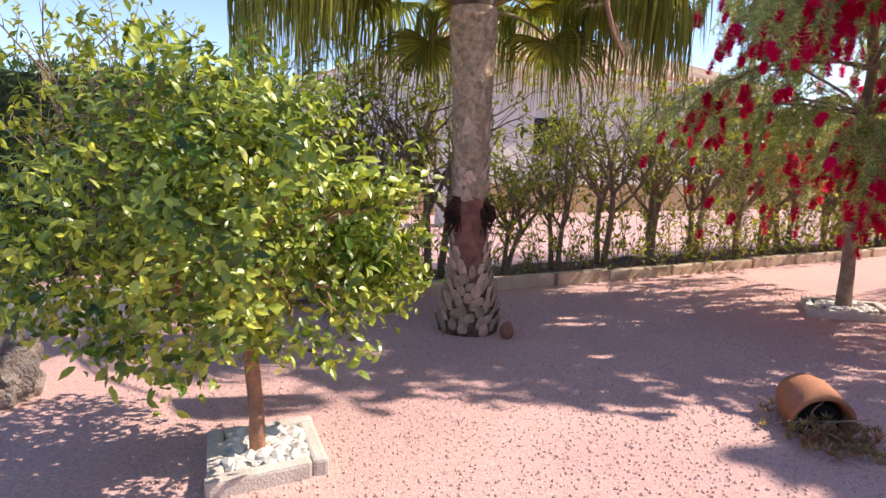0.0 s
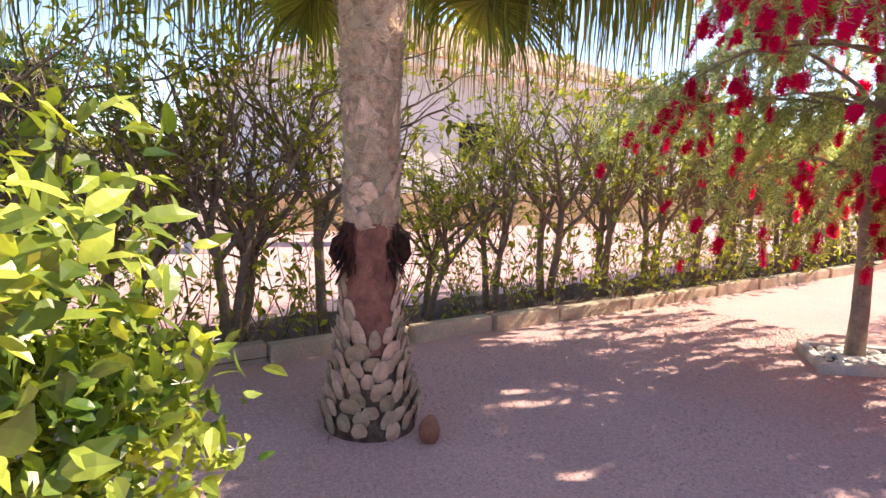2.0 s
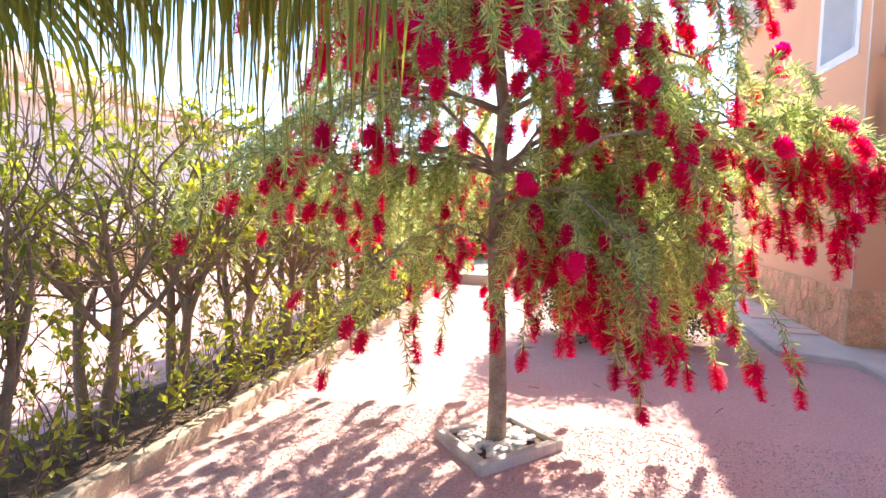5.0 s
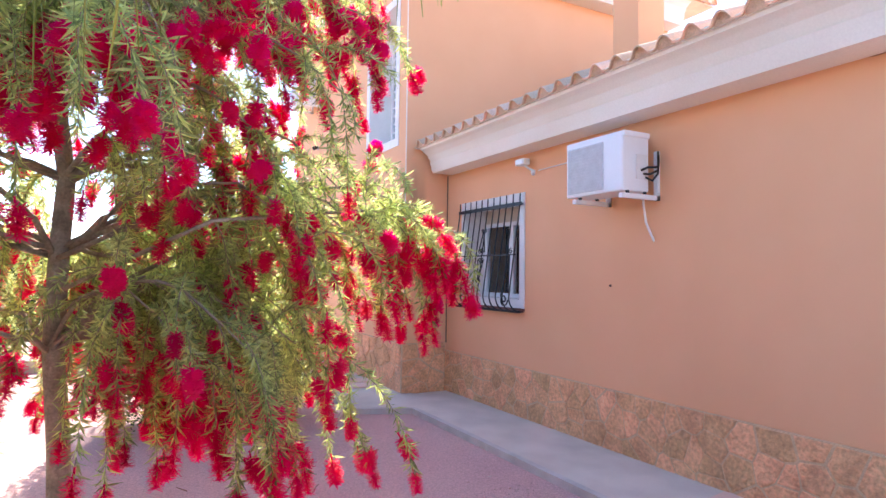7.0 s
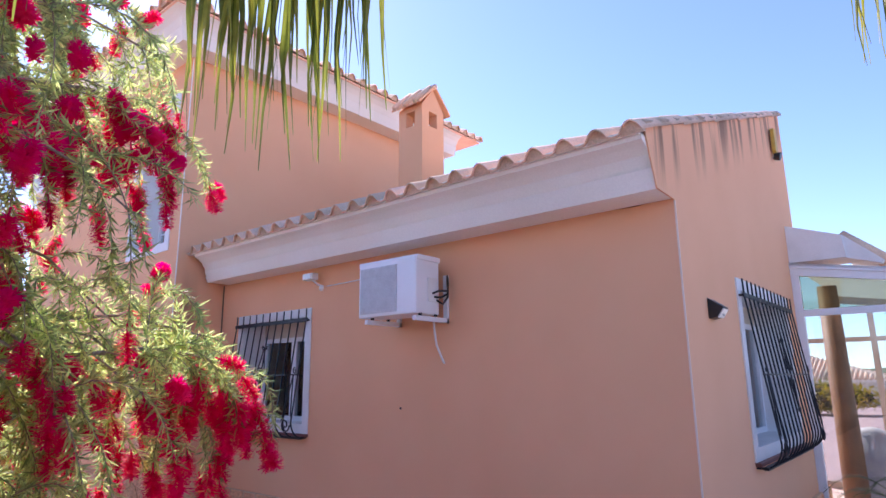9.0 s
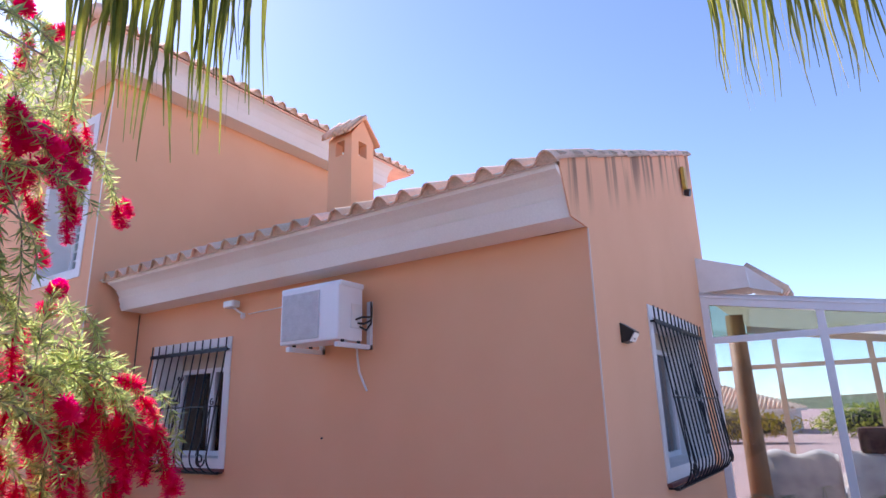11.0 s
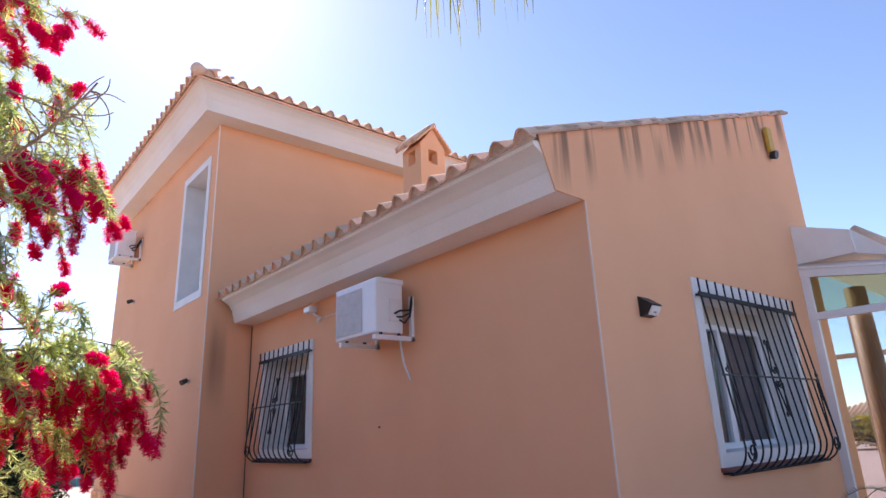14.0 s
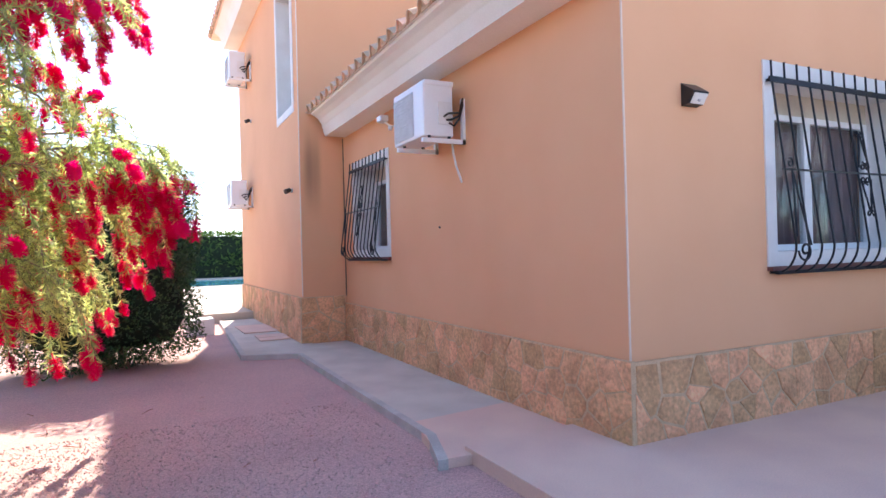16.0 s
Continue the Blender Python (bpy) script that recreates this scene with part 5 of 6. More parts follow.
def fruit_stalk():
    """A dried flower stalk that arches out of the palm crown and hangs down."""
    rng = random.Random(71)
    s = empty("dried_palm_stalk", "dried reddish-brown palm flower stalk with curly bare stems", "palm stalk")
    near = Vector((-4.18, -2.29, 1.75))
    pull = lambda q: near + (Vector(q) - near) * 0.86
    pts = [Vector((PX + 0.1, PY, 2.55)), Vector((PX + 0.5, PY - 0.1, 2.95)), Vector((-4.75, -1.9, 3.1))]
    pts += [pull(q) for q in ((-4.2, -1.95, 3.05), (-3.95, -2.01, 2.7), (-3.865, -2.045, 2.35), (-3.80, -2.05, 2.15), (-3.75, -2.035, 2.0), (-3.71, -2.02, 1.93), (-3.66, -2.04, 1.875))]
    Geo().tube(pts, 0.02, n=8, radii=[0.017, 0.016, 0.015, 0.014, 0.0125, 0.0118, 0.011, 0.0095, 0.007, 0.0035]).obj("stalk", STALK, s, smooth=True)
    for base, d in (((-3.84, -2.02, 2.26), (0.5, -0.7, 0.0)), ((-3.86, -2.02, 2.3), (-0.5, 0.4, -0.4)), ((-3.76, -2.01, 2.03), (0.7, -0.7, -0.1)), ((-3.85, -2.02, 2.2), (-0.3, -0.7, -0.5)),
                    ((-3.73, -2.0, 1.96), (0.6, -0.8, 0.0)), ((-3.70, -2.0, 1.92), (0.7, -0.5, -0.4)), ((-3.66, -2.02, 1.875), (0.8, -0.6, 0.1))):
        g = Geo()
        d = Vector(d).normalized()
        side = d.orthogonal().normalized()
        bend = rng.uniform(-0.28, 0.28)
        q = [pull(base)]
        for i in range(14):
            bend += rng.uniform(-0.16, 0.16)
            d = (Matrix.Rotation(bend * 0.6, 3, side) @ d + 0.08 * rnd_dir(rng)).normalized()
            q.append(q[-1] + d * 0.0095)
        g.tube(q, 0.0017, 0.0008, n=5)
        for j in range(24):
            p = q[2 + j % 12]
            e = (d + 1.2 * rnd_dir(rng)).normalized()
            ax, k = rnd_dir(rng), rng.uniform(0.25, 0.6)
            r = [p]
            for i in range(9):
                e = (Matrix.Rotation(k, 3, ax) @ e).normalized()
                r.append(r[-1] + e * rng.uniform(0.003, 0.006))
            g.tube(r, 0.0008, 0.0004, n=4)
        g.obj("stem", DRY, s, label="pale curly bare stem")


fruit_stalk()
husk = Geo().tube([(-5.24, -1.60, 0.0), (-5.25, -1.59, 0.03), (-5.26, -1.58, 0.07), (-5.27, -1.57, 0.11), (-5.275, -1.565, 0.13)], 0, n=10, radii=[0.03, 0.05, 0.055, 0.035, 0.008]).obj("fallen_husk", STALK, smooth=True)
tagged(husk, "brown fallen palm husk lying on the gravel", "husk")


# ---- bottlebrush ----
def flower_mesh(rng, k):
    g = Geo()
    length = 0.095
    for i in range(280):
        s = rng.uniform(0, 1)
        a = rng.uniform(0, 6.283)
        e = Vector((math.cos(a), math.sin(a), rng.uniform(-0.5, 0.35))).normalized()
        p = Vector((0, 0, -length * s))
        q = p + e * (0.034 + 0.006 * math.sin(s * 3.14)) * rng.uniform(0.8, 1.1)
        w = Vector((-e.y, e.x, 0)) * 0.0027
        g.poly([p - w, p + w, q + w, q - w])
    g.tube([(0, 0, 0.03), (0, 0, -length)], 0.004, 0.003, n=5)
    return g.obj("flower", CRIMSON, mesh_only=True)


def bottlebrush():
    rng = random.Random(81)
    t = empty("bottlebrush_tree", "weeping bottlebrush tree hung with crimson brush flowers", "tree")
    base = Vector((-4.70, 1.95, 0))
    trunk = [base + Vector(q) for q in ((0, 0, -0.03), (0.0, 0, 0.4), (-0.02, 0.0, 0.9), (-0.06, 0, 1.4), (-0.05, 0.0, 1.9), (-0.03, 0.02, 2.3), (-0.10, 0, 2.8), (-0.14, 0.02, 3.3), (-0.12, 0, 3.8), (-0.1, 0, 4.3), (-0.05, 0, 4.8))]
    g = Geo()
    g.tube(trunk, 0.06, n=10, radii=[0.075, 0.062, 0.056, 0.052, 0.05, 0.045, 0.042, 0.034, 0.026, 0.018, 0.009])
    leaves, flowers = [], []
    down = Vector((0, 0, -1))

    def hanging(p, d, length, thick=0.0032):
        q = [Vector(p)]
        n = 7
        for i in range(n):
            d = (d + down * 0.35 + 0.12 * rnd_dir(rng)).normalized()
            q.append(q[-1] + d * (length / n))
        if q[-1].z < 0.45:
            return
        g.tube(q, thick, 0.0012, n=4)
        for k in range(int(length * 290)):
            s = rng.uniform(0.05, 1) * n
            i = min(n - 1, int(s))
            o = q[i].lerp(q[i + 1], s - i)
            ax = (q[i + 1] - q[i]).normalized()
            e = (ax * 0.65 + rnd_dir(rng) * 0.9).normalized()
            leaves.append((o, e, rnd_dir(rng), rng.uniform(0.7, 1.25)))
        tip = q[-1]
        field = noise.noise(tip * 1.25 + Vector((4.1, 0.3, 7.7))) + (0.12 if tip.x > -4.5 else -0.08)
        if field > -0.12 + rng.uniform(-0.15, 0.15):
            for k in range(rng.choice((1, 2, 2, 3)) if field > 0.16 else 1):
                o = q[n - min(k, 2)] + (0.05 if k else 0.0) * rnd_dir(rng)
                flowers.append((o, ((q[-1] - q[-2]).normalized() + (0.5 if k else 0.1) * rnd_dir(rng)).normalized()))
        elif rng.random() < 0.07:
            flowers.append((q[-1], (q[-1] - q[-2]).normalized()))

    for i in range(92):
        az = i * 2.399 + rng.uniform(-0.3, 0.3)
        h = rng.choice((rng.uniform(1.25, 2.3), rng.uniform(2.0, 3.4), rng.uniform(2.8, 4.6)))
        if h < 2.6 and abs((az + math.pi / 2 + math.pi) % (2 * math.pi) - math.pi) < 0.5:
            continue
        start = min(trunk, key=lambda q: abs(q.z - h))
        reach = rng.uniform(0.8, 1.95) * (1.0 if h < 3.2 else 0.88)
        e = Vector((math.cos(az), math.sin(az), 0))
        if e.y < -0.55:
            reach *= 0.85
        lift = rng.uniform(0.05, 0.55) if h < 2.3 else rng.uniform(0.2, 0.7)
        pts = []
        for j in range(9):
            s = j / 8
            pts.append(start + e * (reach * s) + Vector((0, 0, lift * math.sin(s * 2.4) - 0.35 * s * s)) + 0.03 * rnd_dir(rng))
        g.tube(pts, 0.017, 0.004, n=5)
        for j in range(2, 9):
            for m in range((2 if j < 6 else 3) + (1 if h > 2.5 and e.x < 0.2 else 0)):
                d = (e * 0.6 + rnd_dir(rng) * 0.8).normalized()
                hanging(pts[j], d, rng.uniform(0.25, 0.72))
    for i in range(18):              # low weeping limbs on the open side
        az = radians(-62 + 85 * i / 17) + rng.uniform(-0.1, 0.1)
        h = rng.uniform(1.15, 1.75)
        start = min(trunk, key=lambda q: abs(q.z - h))
        e = Vector((math.cos(az), math.sin(az), 0))
        reach = rng.uniform(0.7, 1.6)
        pts = [start + e * (reach * j / 7) + Vector((0, 0, 0.4 * math.sin(j / 7 * 2.6) - 0.12 * (j / 7) ** 2)) + 0.03 * rnd_dir(rng) for j in range(8)]
        g.tube(pts, 0.013, 0.004, n=5)
        for j in range(2, 8):
            for m in range(2):
                hanging(pts[j], (e * 0.6 + rnd_dir(rng) * 0.7).normalized(), rng.uniform(0.4, 0.95))
    # one spray that reaches out towards the house
    for z, ry, xe in ((2.05, 1.2, -2.85), (2.22, 1.6, -2.85), (1.95, 1.9, -2.85), (3.25, 1.45, -3.15), (3.45, 1.9, -3.05), (3.7, 1.6, -3.2), (4.05, 1.8, -3.35), (4.4, 1.6, -3.45), (4.75, 1.8, -3.6)):
        pts = [Vector((-4.75, 1.85, z - 0.35)), Vector((-4.1, ry, z)), Vector((xe - 0.45, ry, z + 0.1)), Vector((xe, ry, z + 0.02))]
        g.tube(pts, 0.014, 0.004, n=5)
        for j in range(26 if z < 3 else 18):
            s = rng.uniform(0.9, 3)
            i = min(2, int(s))
            hanging(pts[i].lerp(pts[i + 1], s - i), Vector((0.6, 0, 0.2)) + 0.6 * rnd_dir(rng), rng.uniform(0.2, 0.48))
    g.obj("trunk", BARK, t, smooth=True)
    cr = leafy(leaves, 0.062, 0.0085, fold=0.2, curl=0.15).obj("crown", BRUSH_LEAF, t)
    cr["kind"] = "stuff"
    shapes = [flower_mesh(rng, k) for k in range(4)]
    rng.shuffle(flowers)
    more = Geo()
    for p, d in flowers[300:]:
        q = d.to_track_quat("-Z", "Y").to_matrix().to_4x4()
        s = rng.uniform(0.85, 1.3)
        m = Matrix.Translation(p) @ q @ Matrix.Diagonal((s, s, s, 1))
        src = rng.choice(shapes)
        more.add([m @ v.co for v in src.vertices], [tuple(f.vertices) for f in src.polygons])
    more.obj("flowers_joined", CRIMSON, t)["kind"] = "stuff"
    for p, d in flowers[:300]:
        q = d.to_track_quat("-Z", "Y").to_matrix().to_4x4()
        s = rng.uniform(0.85, 1.35)
        piece("flower", rng.choice(shapes), t, Matrix.Translation(p) @ q @ Matrix.Diagonal((s, s, s * rng.uniform(0.8, 1.15), 1)))


bottlebrush()


# ---- hedge of leggy shrubs ----
def shrub_parts(seed):
    rng = random.Random(seed)
    g, leaves = Geo(), []
    stems = rng.randint(2, 3)
    for i in range(stems):
        a = rng.uniform(0, 6.28)
        p, d = limb_path(rng, (0.08 * math.cos(a), 0.08 * math.sin(a), -0.03), (0.15 * math.cos(a), 0.2 * math.sin(a), 1), rng.uniform(0.55, 0.8), 4, 0.10)
        g.tube(p, 0.034, 0.024, n=7)
        for j in range(5):
            b = i * 2.0 + j * 1.25
            q, e = limb_path(rng, p[-1 - (j % 2)], (0.5 * math.cos(b), 0.8 * math.sin(b), 0.9), rng.uniform(0.5, 0.8), 5, 0.22, 0.06)
            g.tube(q, 0.019, 0.008, n=5)
            for k in range(6):
                r, f = limb_path(rng, q[1 + k % 5], e + 0.9 * rnd_dir(rng), rng.uniform(0.35, 0.7), 5, 0.3, 0.10)
                g.tube(r, 0.007, 0.003, n=4)
                for m in range(4):
                    u, v = limb_path(rng, r[1 + m], f + 1.0 * rnd_dir(rng), rng.uniform(0.12, 0.28), 3, 0.3, 0.08)
                    g.tube(u, 0.0032, 0.0015, n=3)
                    if rng.random() < (0.6 if u[-1].z < 1.4 else 0.85):
                        for w in range(rng.randint(5, 9)):
                            leaves.append((u[-1] + 0.035 * rnd_dir(rng), v + 1.0 * rnd_dir(rng), Vector((0, 0, 1)) + 0.7 * rnd_dir(rng), rng.uniform(0.6, 1.25)))
    for i in range(26):              # low sprouts
        a = rng.uniform(0, 6.28)
        u, v = limb_path(rng, (0.25 * math.cos(a), 0.4 * math.sin(a), 0), (0.4 * math.cos(a), 0.4 * math.sin(a), 1), rng.uniform(0.25, 0.95), 4, 0.2)
        g.tube(u, 0.004, 0.002, n=3)
        for w in range(16):
            leaves.append((u[rng.randint(1, 4)] + 0.05 * rnd_dir(rng), v + 1.0 * rnd_dir(rng), Vector((0, 0, 1)) + 0.7 * rnd_dir(rng), rng.uniform(0.6, 1.25)))
    return g, leafy(leaves, 0.062, 0.028)


def hedge_row():
    rng = random.Random(91)
    made = []
    for k in range(5):
        s = empty("hedge_shrub", "leggy half-bare shrub with small yellow-green leaves in the hedge", "shrub", group="shrubs of the hedge")
        g, lv = shrub_parts(100 + k)
        g.obj("wood", TWIG, s, smooth=True)
        lv.obj("foliage", SHRUB, s)["kind"] = "stuff"
        made.append(s)
    k = 0
    y = -4.2
    while y < 19:
        x = -7.22 + rng.uniform(-0.12, 0.1)
        m = Matrix.Translation((x, y, 0.02)) @ pose(0, 0, 0, 0, 0, rng.choice((0, 180)) + rng.uniform(-40, 40))
        sc = rng.uniform(0.98, 1.12) * (1.0 if -1 < y < 1.2 else 1.28)
        if k < 5:
            made[k].matrix_basis = m @ Matrix.Diagonal((sc, sc, sc, 1))
        else:
            src = made[rng.randrange(5)]
            c = copy_thing(src, m)
            c.matrix_basis = m @ Matrix.Diagonal((sc, sc, sc, 1))
        k += 1
        y += rng.uniform(0.62, 0.85)


hedge_row()


def leaf_mass(name, centre, size, count, material, core, label, category, seed, leaf_len, leaf_w, boxy=False, ground=0.15, wood=BARK, square=2.0):
    """A clipped bush or hedge: many leaves over an uneven core in shade colour."""
    rng = random.Random(seed)
    t = empty(name, label, category)
    c, s = Vector(centre), Vector(size)
    leaves = []
    for i in range(count):
        if boxy:
            q = Vector((rng.uniform(-1, 1), rng.uniform(-1, 1), rng.uniform(-1, 1)))
            k = rng.choices((0, 1, 2), (s.y * s.z, s.x * s.z, s.x * s.y))[0]
            q[k] = rng.choice((-1, 1)) if k < 2 else 1
            d = Vector((0, 0, 0))
            d[k] = q[k]
            f = 1 + 0.05 * noise.noise(Vector((q.x * s.x, q.y * s.y, q.z * s.z)) * 2.5) / max(0.3, s[k])
            p = c + Vector((q.x * s.x, q.y * s.y, q.z * s.z)) + d * (0.10 * noise.noise((c + Vector((q.x * s.x, q.y * s.y, q.z * s.z))) * 2.2) + rng.uniform(-0.12, 0.03))
        else:
            d = rnd_dir(rng)
            f = 0.92 + 0.16 * noise.noise(d * 2.2 + c) + 0.10 * noise.noise(d * 5) + rng.uniform(-0.14, 0.03)
            f /= (abs(d.x) ** square + abs(d.y) ** square + abs(d.z) ** square) ** (1 / square)
            p = c + Vector((d.x * s.x, d.y * s.y, d.z * s.z)) * f
        if p.z < ground:
            continue
        leaves.append((p, d * 0.6 + rnd_dir(rng) + Vector((0, 0, 0.3)), d + 0.6 * rnd_dir(rng), rng.uniform(0.6, 1.3)))
    leafy(leaves, leaf_len, leaf_w).obj("foliage", material, t)["kind"] = "stuff"
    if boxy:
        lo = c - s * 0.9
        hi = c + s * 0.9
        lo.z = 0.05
        Geo().box(*lo, *hi).obj("shade_core", core, t, bevel=0.1 if min(s) > 0.3 else 0.02)
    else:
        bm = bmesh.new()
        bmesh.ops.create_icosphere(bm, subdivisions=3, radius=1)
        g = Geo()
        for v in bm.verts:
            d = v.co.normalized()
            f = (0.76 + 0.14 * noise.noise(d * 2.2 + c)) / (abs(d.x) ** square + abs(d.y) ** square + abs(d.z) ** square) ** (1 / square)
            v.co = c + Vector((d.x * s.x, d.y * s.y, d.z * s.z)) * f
        me = bpy.data.meshes.new("shade_core")
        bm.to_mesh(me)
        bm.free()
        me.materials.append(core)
        new("shade_core", me).parent = t
        g = Geo()
        for i in range(4):
            a = i * 1.7
            g.tube([(c.x + 0.18 * math.cos(a), c.y + 0.18 * math.sin(a), -0.02), (c.x + 0.3 * math.cos(a), c.y + 0.3 * math.sin(a), c.z)], 0.045, 0.02, n=7)
        g.obj("stem", wood, t)
    return t


# near-black: the shade between the leaves, painted onto the added core
CORE = mat("leaf_shade_core", (0.018, 0.035, 0.012), 0.95, 0.3, 6, 30, 0.3)
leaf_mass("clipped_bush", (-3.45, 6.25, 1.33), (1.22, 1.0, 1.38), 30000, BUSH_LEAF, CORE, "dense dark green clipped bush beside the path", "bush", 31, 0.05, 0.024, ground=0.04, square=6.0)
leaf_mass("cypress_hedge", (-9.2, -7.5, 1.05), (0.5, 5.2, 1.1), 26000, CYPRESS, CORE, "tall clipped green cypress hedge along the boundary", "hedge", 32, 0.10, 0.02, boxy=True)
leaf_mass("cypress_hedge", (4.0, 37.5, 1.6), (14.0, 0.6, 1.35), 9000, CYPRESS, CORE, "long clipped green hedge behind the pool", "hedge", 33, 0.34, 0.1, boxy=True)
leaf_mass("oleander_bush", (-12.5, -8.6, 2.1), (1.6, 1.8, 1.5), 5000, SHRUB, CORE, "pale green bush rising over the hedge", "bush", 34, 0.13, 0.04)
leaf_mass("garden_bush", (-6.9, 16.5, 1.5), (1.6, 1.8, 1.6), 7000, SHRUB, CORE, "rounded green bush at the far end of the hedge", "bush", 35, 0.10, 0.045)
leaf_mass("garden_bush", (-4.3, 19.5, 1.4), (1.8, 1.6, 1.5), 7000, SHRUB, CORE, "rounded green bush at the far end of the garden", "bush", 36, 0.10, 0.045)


def cycad():
    rng = random.Random(58)
    t = empty("cycad", "dark green sago palm with stiff arching fronds on the terrace", "plant")
    x, y, z = 3.2, -1.15, 0.1
    Geo().tube([(x, y, z - 0.02), (x, y, z + 0.18), (x, y, z + 0.34)], 0, n=12, radii=[0.13, 0.15, 0.09]).obj("trunk", PALM_BARK, t, smooth=True)
    for i in range(24):
        a = i * 2.4
        e = Vector((math.cos(a), math.sin(a), 0))
        lift = 0.35 + 0.55 * (i / 23)
        q = [Vector((x, y, z + 0.3)) + e * (0.95 * k / 8) + Vector((0, 0, lift * math.sin(k / 8 * 2.2) * 0.8 - 0.12 * (k / 8) ** 2)) for k in range(9)]
        lv = []
        sd = Vector((-e.y, e.x, 0))
        for k in range(34):
            u = 0.8 + 7.1 * k / 34
            j = int(u)
            p = q[j].lerp(q[min(8, j + 1)], u - j)
            for sg in (-1, 1):
                lv.append((p, sd * sg + e * 0.5 + Vector((0, 0, 0.25)), Vector((0, 0, 1)), 1.1 - 0.06 * abs(u - 4)))
        f = leafy(lv, 0.13, 0.012, fold=0.1, curl=0.1)
        f.tube(q, 0.006, 0.003, n=5)
        f.obj("frond", BUSH_LEAF, t)


cycad()


# ---- pot, rock and low wall ----
def lying_pot():
    p = empty("terracotta_pot", "terracotta jar lying on its side in the gravel", "pot")
    prof = [(0.0, 0.10), (0.03, 0.135), (0.12, 0.165), (0.22, 0.175), (0.30, 0.16), (0.335, 0.165), (0.355, 0.18), (0.375, 0.178), (0.37, 0.155), (0.30, 0.142), (0.2, 0.155), (0.06, 0.12)]
    g = Geo()
    n = 28
    for s, r in prof:
        g.v += [(s, r * math.cos(2 * math.pi * j / n), r * math.sin(2 * math.pi * j / n)) for j in range(n)]
    for i in range(len(prof) - 1):
        g.f += [(i * n + j, i * n + (j + 1) % n, (i + 1) * n + (j + 1) % n, (i + 1) * n + j) for j in range(n)]
    g.f += [tuple(reversed(range(n))), tuple(range((len(prof) - 1) * n, len(prof) * n))]
    m = Matrix.Translation((-3.475, -0.80, 0.12)) @ Matrix.Rotation(radians(-36), 4, "Z") @ Matrix.Rotation(radians(10), 4, "Y") @ Matrix.Diagonal((0.92, 0.9, 0.9, 1))
    b = g.obj("jar", TERRACOTTA, p, smooth=True)
    b.matrix_basis = m
    b = Geo().tube([(0.08, 0, -0.03), (0.30, 0, -0.04)], 0.135, 0.13, n=20).obj("soil", DARK, p)
    b.matrix_basis = m
    rng = random.Random(44)
    s = empty("succulent_clump", "reddish-green succulents spilling from the fallen jar", "plant")
    lv, g = [], Geo()
    for i in range(120):
        q = Vector((-3.16 + rng.gauss(0, 0.13), -1.06 + rng.gauss(0, 0.12), 0.01 + abs(rng.gauss(0, 0.03))))
        for k in range(9):
            a = k * 2.4
            lv.append((q, Vector((math.cos(a), math.sin(a), rng.uniform(0.3, 1.2))), (0, 0, 1), rng.uniform(0.6, 1.2)))
    leafy(lv, 0.052, 0.015, fold=0.5, curl=-0.2).obj("foliage", SUCCULENT, s)["kind"] = "stuff"
    for i in range(14):
        q, _ = limb_path(rng, (-3.27, -1.0, 0.05), (rng.uniform(-0.2, 1), rng.uniform(-1, 0.6), 0.15), rng.uniform(0.15, 0.32), 5, 0.3)
        g.tube([(v.x, v.y, max(0.008, v.z)) for v in q], 0.005, 0.003, n=5)
    g.obj("stem", DRY, s)


lying_pot()


def boulder(name, c, s, seed, label):
    bm = bmesh.new()
    bmesh.ops.create_icosphere(bm, subdivisions=4, radius=1)
    for v in bm.verts:
        d = v.co.normalized()
        f = 1 + 0.28 * noise.noise(d * 1.8 + Vector((seed, 0, 0))) + 0.16 * noise.noise(d * 4.2 + Vector((seed, 0, 0))) + 0.07 * noise.noise(d * 11)
        v.co = Vector((d.x * s[0], d.y * s[1], d.z * s[2])) * f + Vector(c)
    me = bpy.data.meshes.new(name)
    bm.to_mesh(me)
    bm.free()
    me.materials.append(ROCK)
    tagged(new(name, me), label, "rock")


boulder("rock", (-5.42, -4.82, 0.12), (0.24, 0.24, 0.24), 3.0, "rough grey-brown rock on the gravel")
low = empty("low_stone_wall", "low whitewashed stone edging with a flat top", "low wall")
for k in range(6):
    Geo().box(-6.95, -6.9 + 0.5 * k, -0.05, -6.62, -6.42 + 0.5 * k, 0.26 + 0.01 * (k % 2)).obj("stone_block", BORDER, low, bevel=0.03)

# white block and step on the way to the pool
blk = Geo().box(-2.25, 9.0, -0.02, -1.78, 9.5, 0.30).obj("white_block", WHITE, bevel=0.012)
tagged(blk, "low white block at the edge of the path", "block")
g = Geo().box(-8.0, 11.0, -0.1, -0.66, 24.5, 0.22).box(-0.66, 13.0, -0.1, 14, 24.5, 0.22)
tagged(g.obj("pavement_pool", POOL_EDGE, bevel=0.01), "pale paved pool terrace raised one step", "terrace", kind="structure")
g = Geo().box(-4, 25.0, -0.1, 14, 34.0, 0.20)
tagged(g.obj("water", WATER), "blue pool water", "water", kind="structure")
g = Geo().box(-8, 24.5, -0.1, -4, 36.5, 0.24).box(-4, 34.0, -0.1, 14, 36.5, 0.24).box(-4, 24.5, -0.1, 14, 25.0, 0.24)
tagged(g.obj("pavement_pool_edge", POOL_EDGE, bevel=0.01), "pale coping round the pool", "terrace", kind="structure")


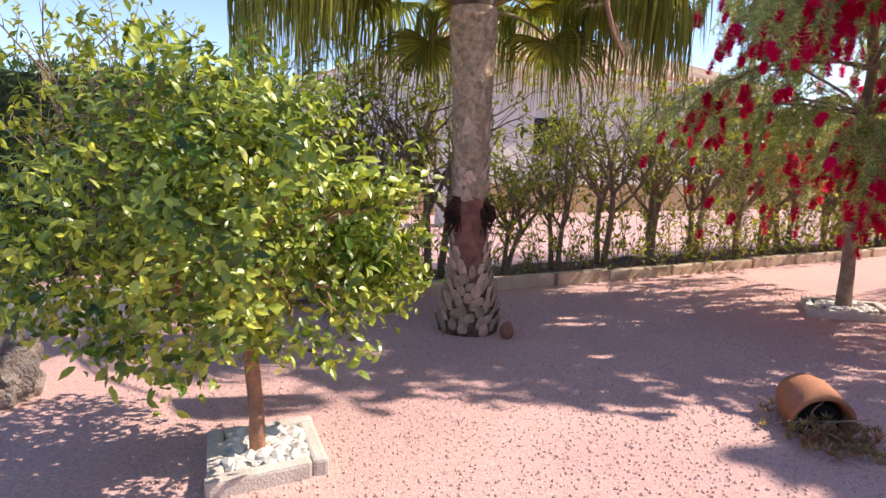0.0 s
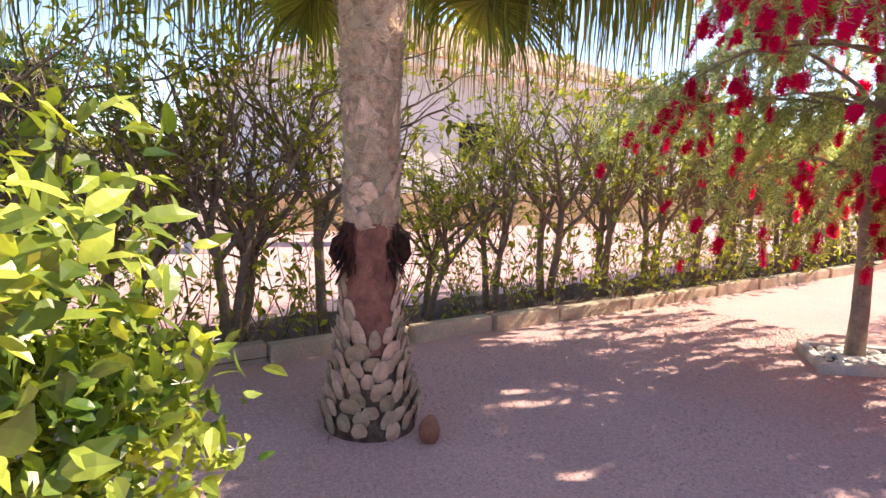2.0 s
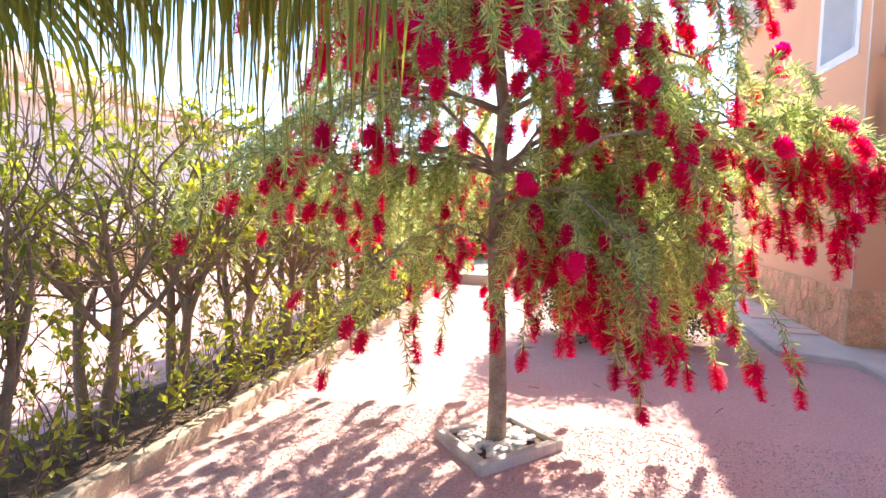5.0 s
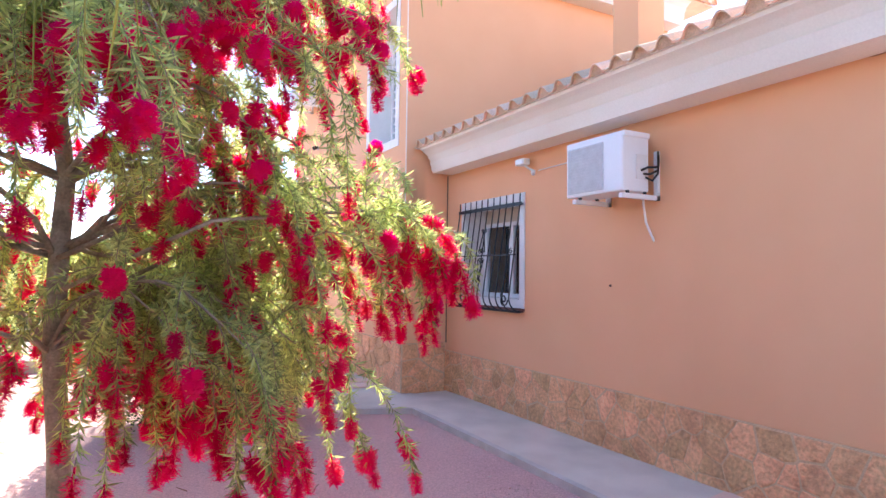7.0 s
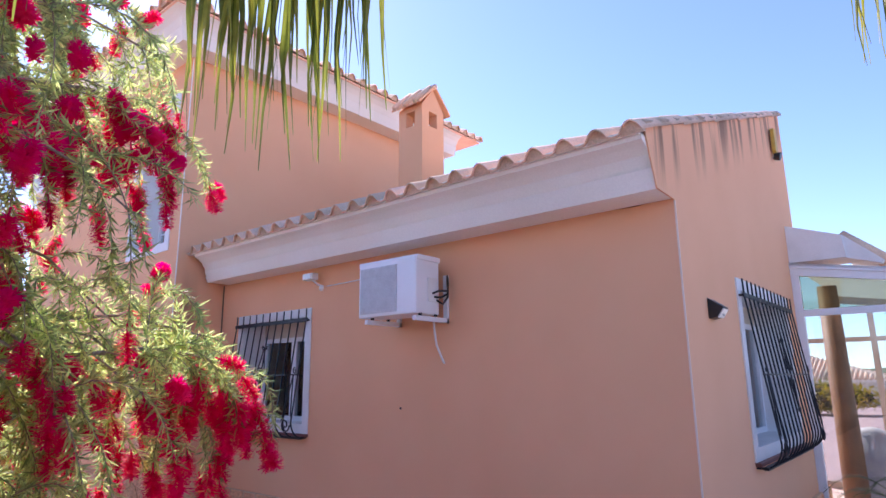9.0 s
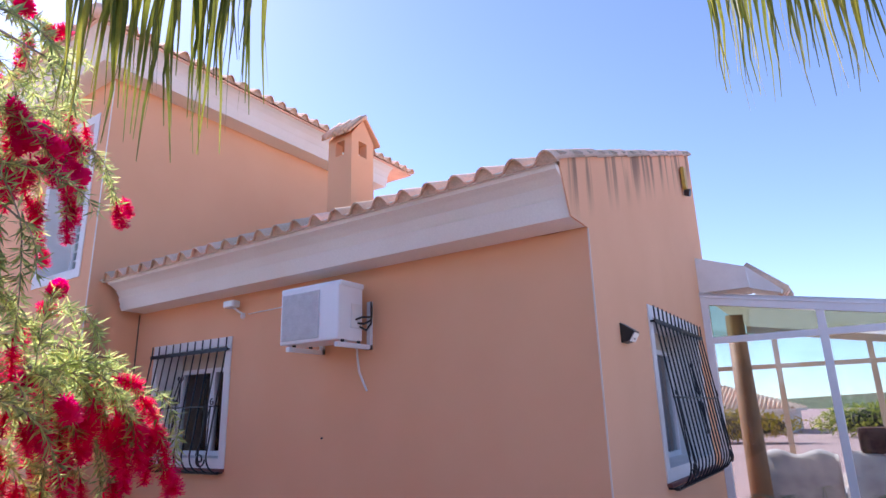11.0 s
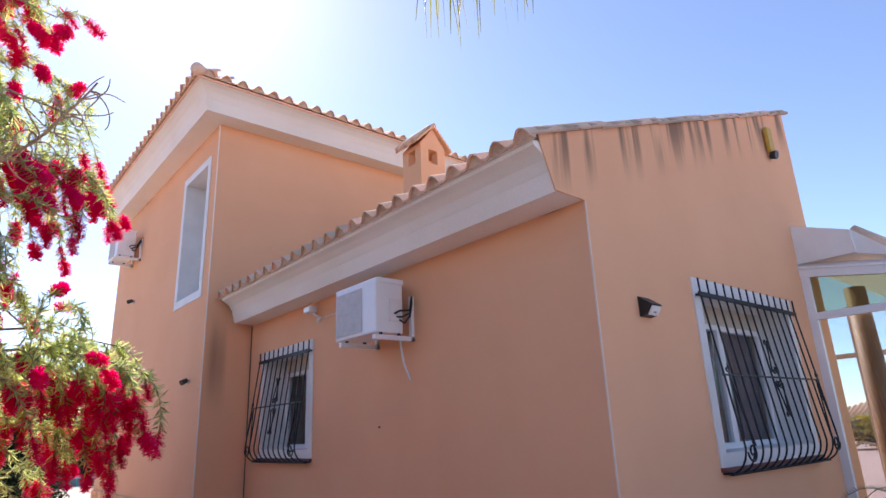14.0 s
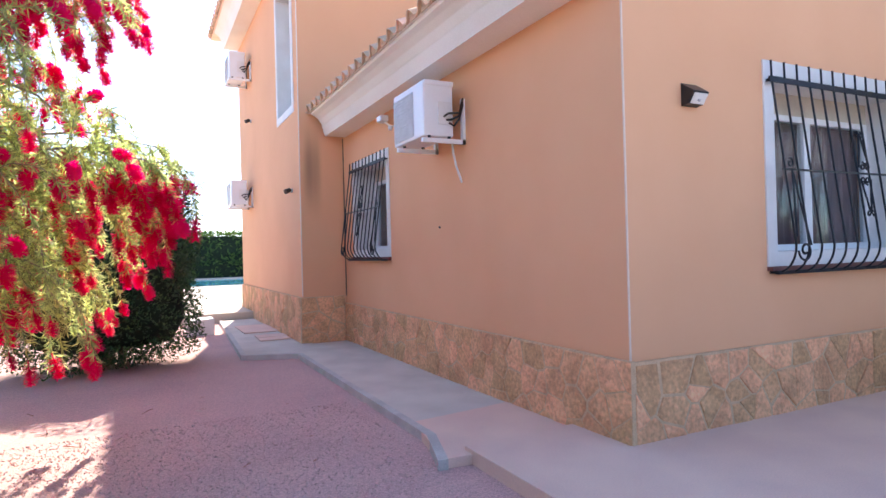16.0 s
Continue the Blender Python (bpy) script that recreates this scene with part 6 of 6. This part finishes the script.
# ---- neighbours and distance ----
def neighbour(name, x0, y0, x1, y1, h, eave, roof_rise, label, openings):
    nb = empty(name, label, "house")
    Geo().box(x0, y0, -0.1, x1, y1, h).obj("wall", WHITEWASH, nb)
    Geo().box(x0 - eave, y0 - eave, h, x1 + eave, y1 + eave, h + 0.22).obj("cornice", CORNICE, nb, bevel=0.04)
    a0, b0, a1, b1, z = x0 - eave - 0.1, y0 - eave - 0.1, x1 + eave + 0.1, y1 + eave + 0.1, h + 0.225
    k = min(a1 - a0, b1 - b0) / 2
    g = Geo()
    lx = a1 - a0 > b1 - b0
    r0, r1 = ((a0 + k, (b0 + b1) / 2), (a1 - k, (b0 + b1) / 2)) if lx else (((a0 + a1) / 2, b0 + k), ((a0 + a1) / 2, b1 - k))
    top = z + roof_rise
    A, B, C, D, R, S = (a0, b0, z), (a1, b0, z), (a1, b1, z), (a0, b1, z), (*r0, top), (*r1, top)
    faces = [[A, B, S, R], [B, C, S], [C, D, R, S], [D, A, R]] if lx else [[A, B, R], [B, C, S, R], [C, D, S], [D, A, R, S]]
    for q in faces:
        g.poly(q)
    g.poly([D, C, B, A])
    rf = g.obj("roof", TILE_JOINED, nb)
    # tile ribs on the two long slopes
    ribs = Geo()
    for q in faces:
        if len(q) != 4:
            continue
        e0, e1, t1, t0 = [Vector(v) for v in q]
        m = int((e1 - e0).length / 0.3)
        for i in range(m + 1):
            u = i / m
            p = e0.lerp(e1, u)
            w = ((t0 - e0).dot((e1 - e0).normalized())) / (e1 - e0).length
            s = min(1, u / max(w, 1e-3), (1 - u) / max(w, 1e-3))
            up = (t0 - e0) - (e1 - e0).normalized() * (t0 - e0).dot((e1 - e0).normalized())
            if s > 0.03:
                ribs.tube([p + Vector((0, 0, 0.03)), p + up * s + Vector((0, 0, 0.03))], 0.10, 0.09, n=6)
    tagged(ribs.obj("tiling", TILE_JOINED, rf, smooth=True), kind="stuff")
    for x, y, ww, z0, z1 in openings:
        Geo().box(x - 0.02, y, z0, x + 0.03, y + ww, z1).obj("window", DARK, nb, label="dark shuttered window")


neighbour("neighbour_house", -26, 2.6, -15.5, 16, 3.7, 0.5, 2.2, "white neighbouring villa with a terracotta hipped roof", ((-15.5, 6.2, 1.2, 1.5, 2.5),))
neighbour("neighbour_house", 46, 2.9, 56, 14, 1.5, 0.5, 1.9, "distant villa with a pale terracotta roof", ((46, 8, 1.4, 0.5, 1.2),))
g = Geo().box(-14.2, -1.5, 0, -13.9, 24, 0.75)
tagged(g.obj("wall_neighbour", OCHRE), "low ochre stone wall before the neighbouring villa", "wall", kind="structure")
for y in (-1.2, 1.4):
    pl = Geo().box(-12.2, y, 0, -11.7, y + 0.5, 1.9).box(-12.26, y - 0.06, 1.9, -11.64, y + 0.56, 2.02).obj("gate_pillar", WHITEWASH, bevel=0.02)
    tagged(pl, "square whitewashed gate pillar with a flat cap", "pillar", "gate pillars")
leaf_mass("yellow_shrub", (33, 6, 0.9), (1.6, 5.0, 0.9), 2600, mat("yellow_flower_shrub", (0.45, 0.33, 0.03), 0.7, 0.2, 2, 30, 0.0, island=0.4, leaf=0.3), CORE, "low yellow-flowering shrub outside the conservatory", "shrub", 37, 0.24, 0.1)
leaf_mass("far_bush", (40, -4, 0.9), (2.0, 5.6, 1.1), 3000, SHRUB, CORE, "grey-green bushes in the distance", "bush", 38, 0.30, 0.1)
# unseen hedge to the south, added so the gable window reflects dark green
leaf_mass("cypress_hedge", (6, -13.5, 1.2), (18, 0.6, 1.3), 9000, CYPRESS, CORE, "long clipped green hedge, unseen, added to darken the window reflections", "hedge", 39, 0.30, 0.09, boxy=True)
g = Geo()
n = 48
for i in range(n):
    a0, a1 = 2 * math.pi * i / n, 2 * math.pi * (i + 1) / n
    h0, h1 = [6.5 + 5 * noise.noise(Vector((3 * math.cos(a), 3 * math.sin(a), 0.3))) + 5 * noise.noise(Vector((9 * math.cos(a), 9 * math.sin(a), 1))) for a in (a0, a1)]
    g.poly([(330 * math.cos(a0), 330 * math.sin(a0), -2), (330 * math.cos(a1), 330 * math.sin(a1), -2), (380 * math.cos(a1), 380 * math.sin(a1), h1), (380 * math.cos(a0), 380 * math.sin(a0), h0)])
tagged(g.obj("backdrop_hills", HILL, smooth=True), "low dry hills on the horizon", "hills", kind="structure")


# ---- fallen bits on the gravel ----
rng = random.Random(77)
for i in range(26):
    x, y = rng.uniform(-5.6, -1.4), rng.uniform(-2.6, 4.6)
    g = Geo()
    if i % 3:
        a = rng.uniform(0, 6.28)
        d = Vector((math.cos(a), math.sin(a), 0))
        ob = leafy([(Vector((x, y, 0.014)), d, Vector((0, 0, 1)), rng.uniform(0.7, 1.3))], 0.07, 0.02, fold=0.3, curl=-0.1).obj("fallen_leaf", DRY_FROND if i % 2 else STALK)
        tagged(ob, "dry brown fallen leaf lying on the gravel", "leaf", "fallen leaves on the gravel")
    else:
        q, _ = limb_path(rng, (x, y, 0.012), (rng.uniform(-1, 1), rng.uniform(-1, 1), 0), rng.uniform(0.08, 0.2), 4, 0.2)
        ob = g.tube([(v.x, v.y, 0.012) for v in q], 0.004, 0.002, n=5).obj("fallen_twig", STALK)
        tagged(ob, "thin dry twig lying on the gravel", "twig", "fallen twigs on the gravel")
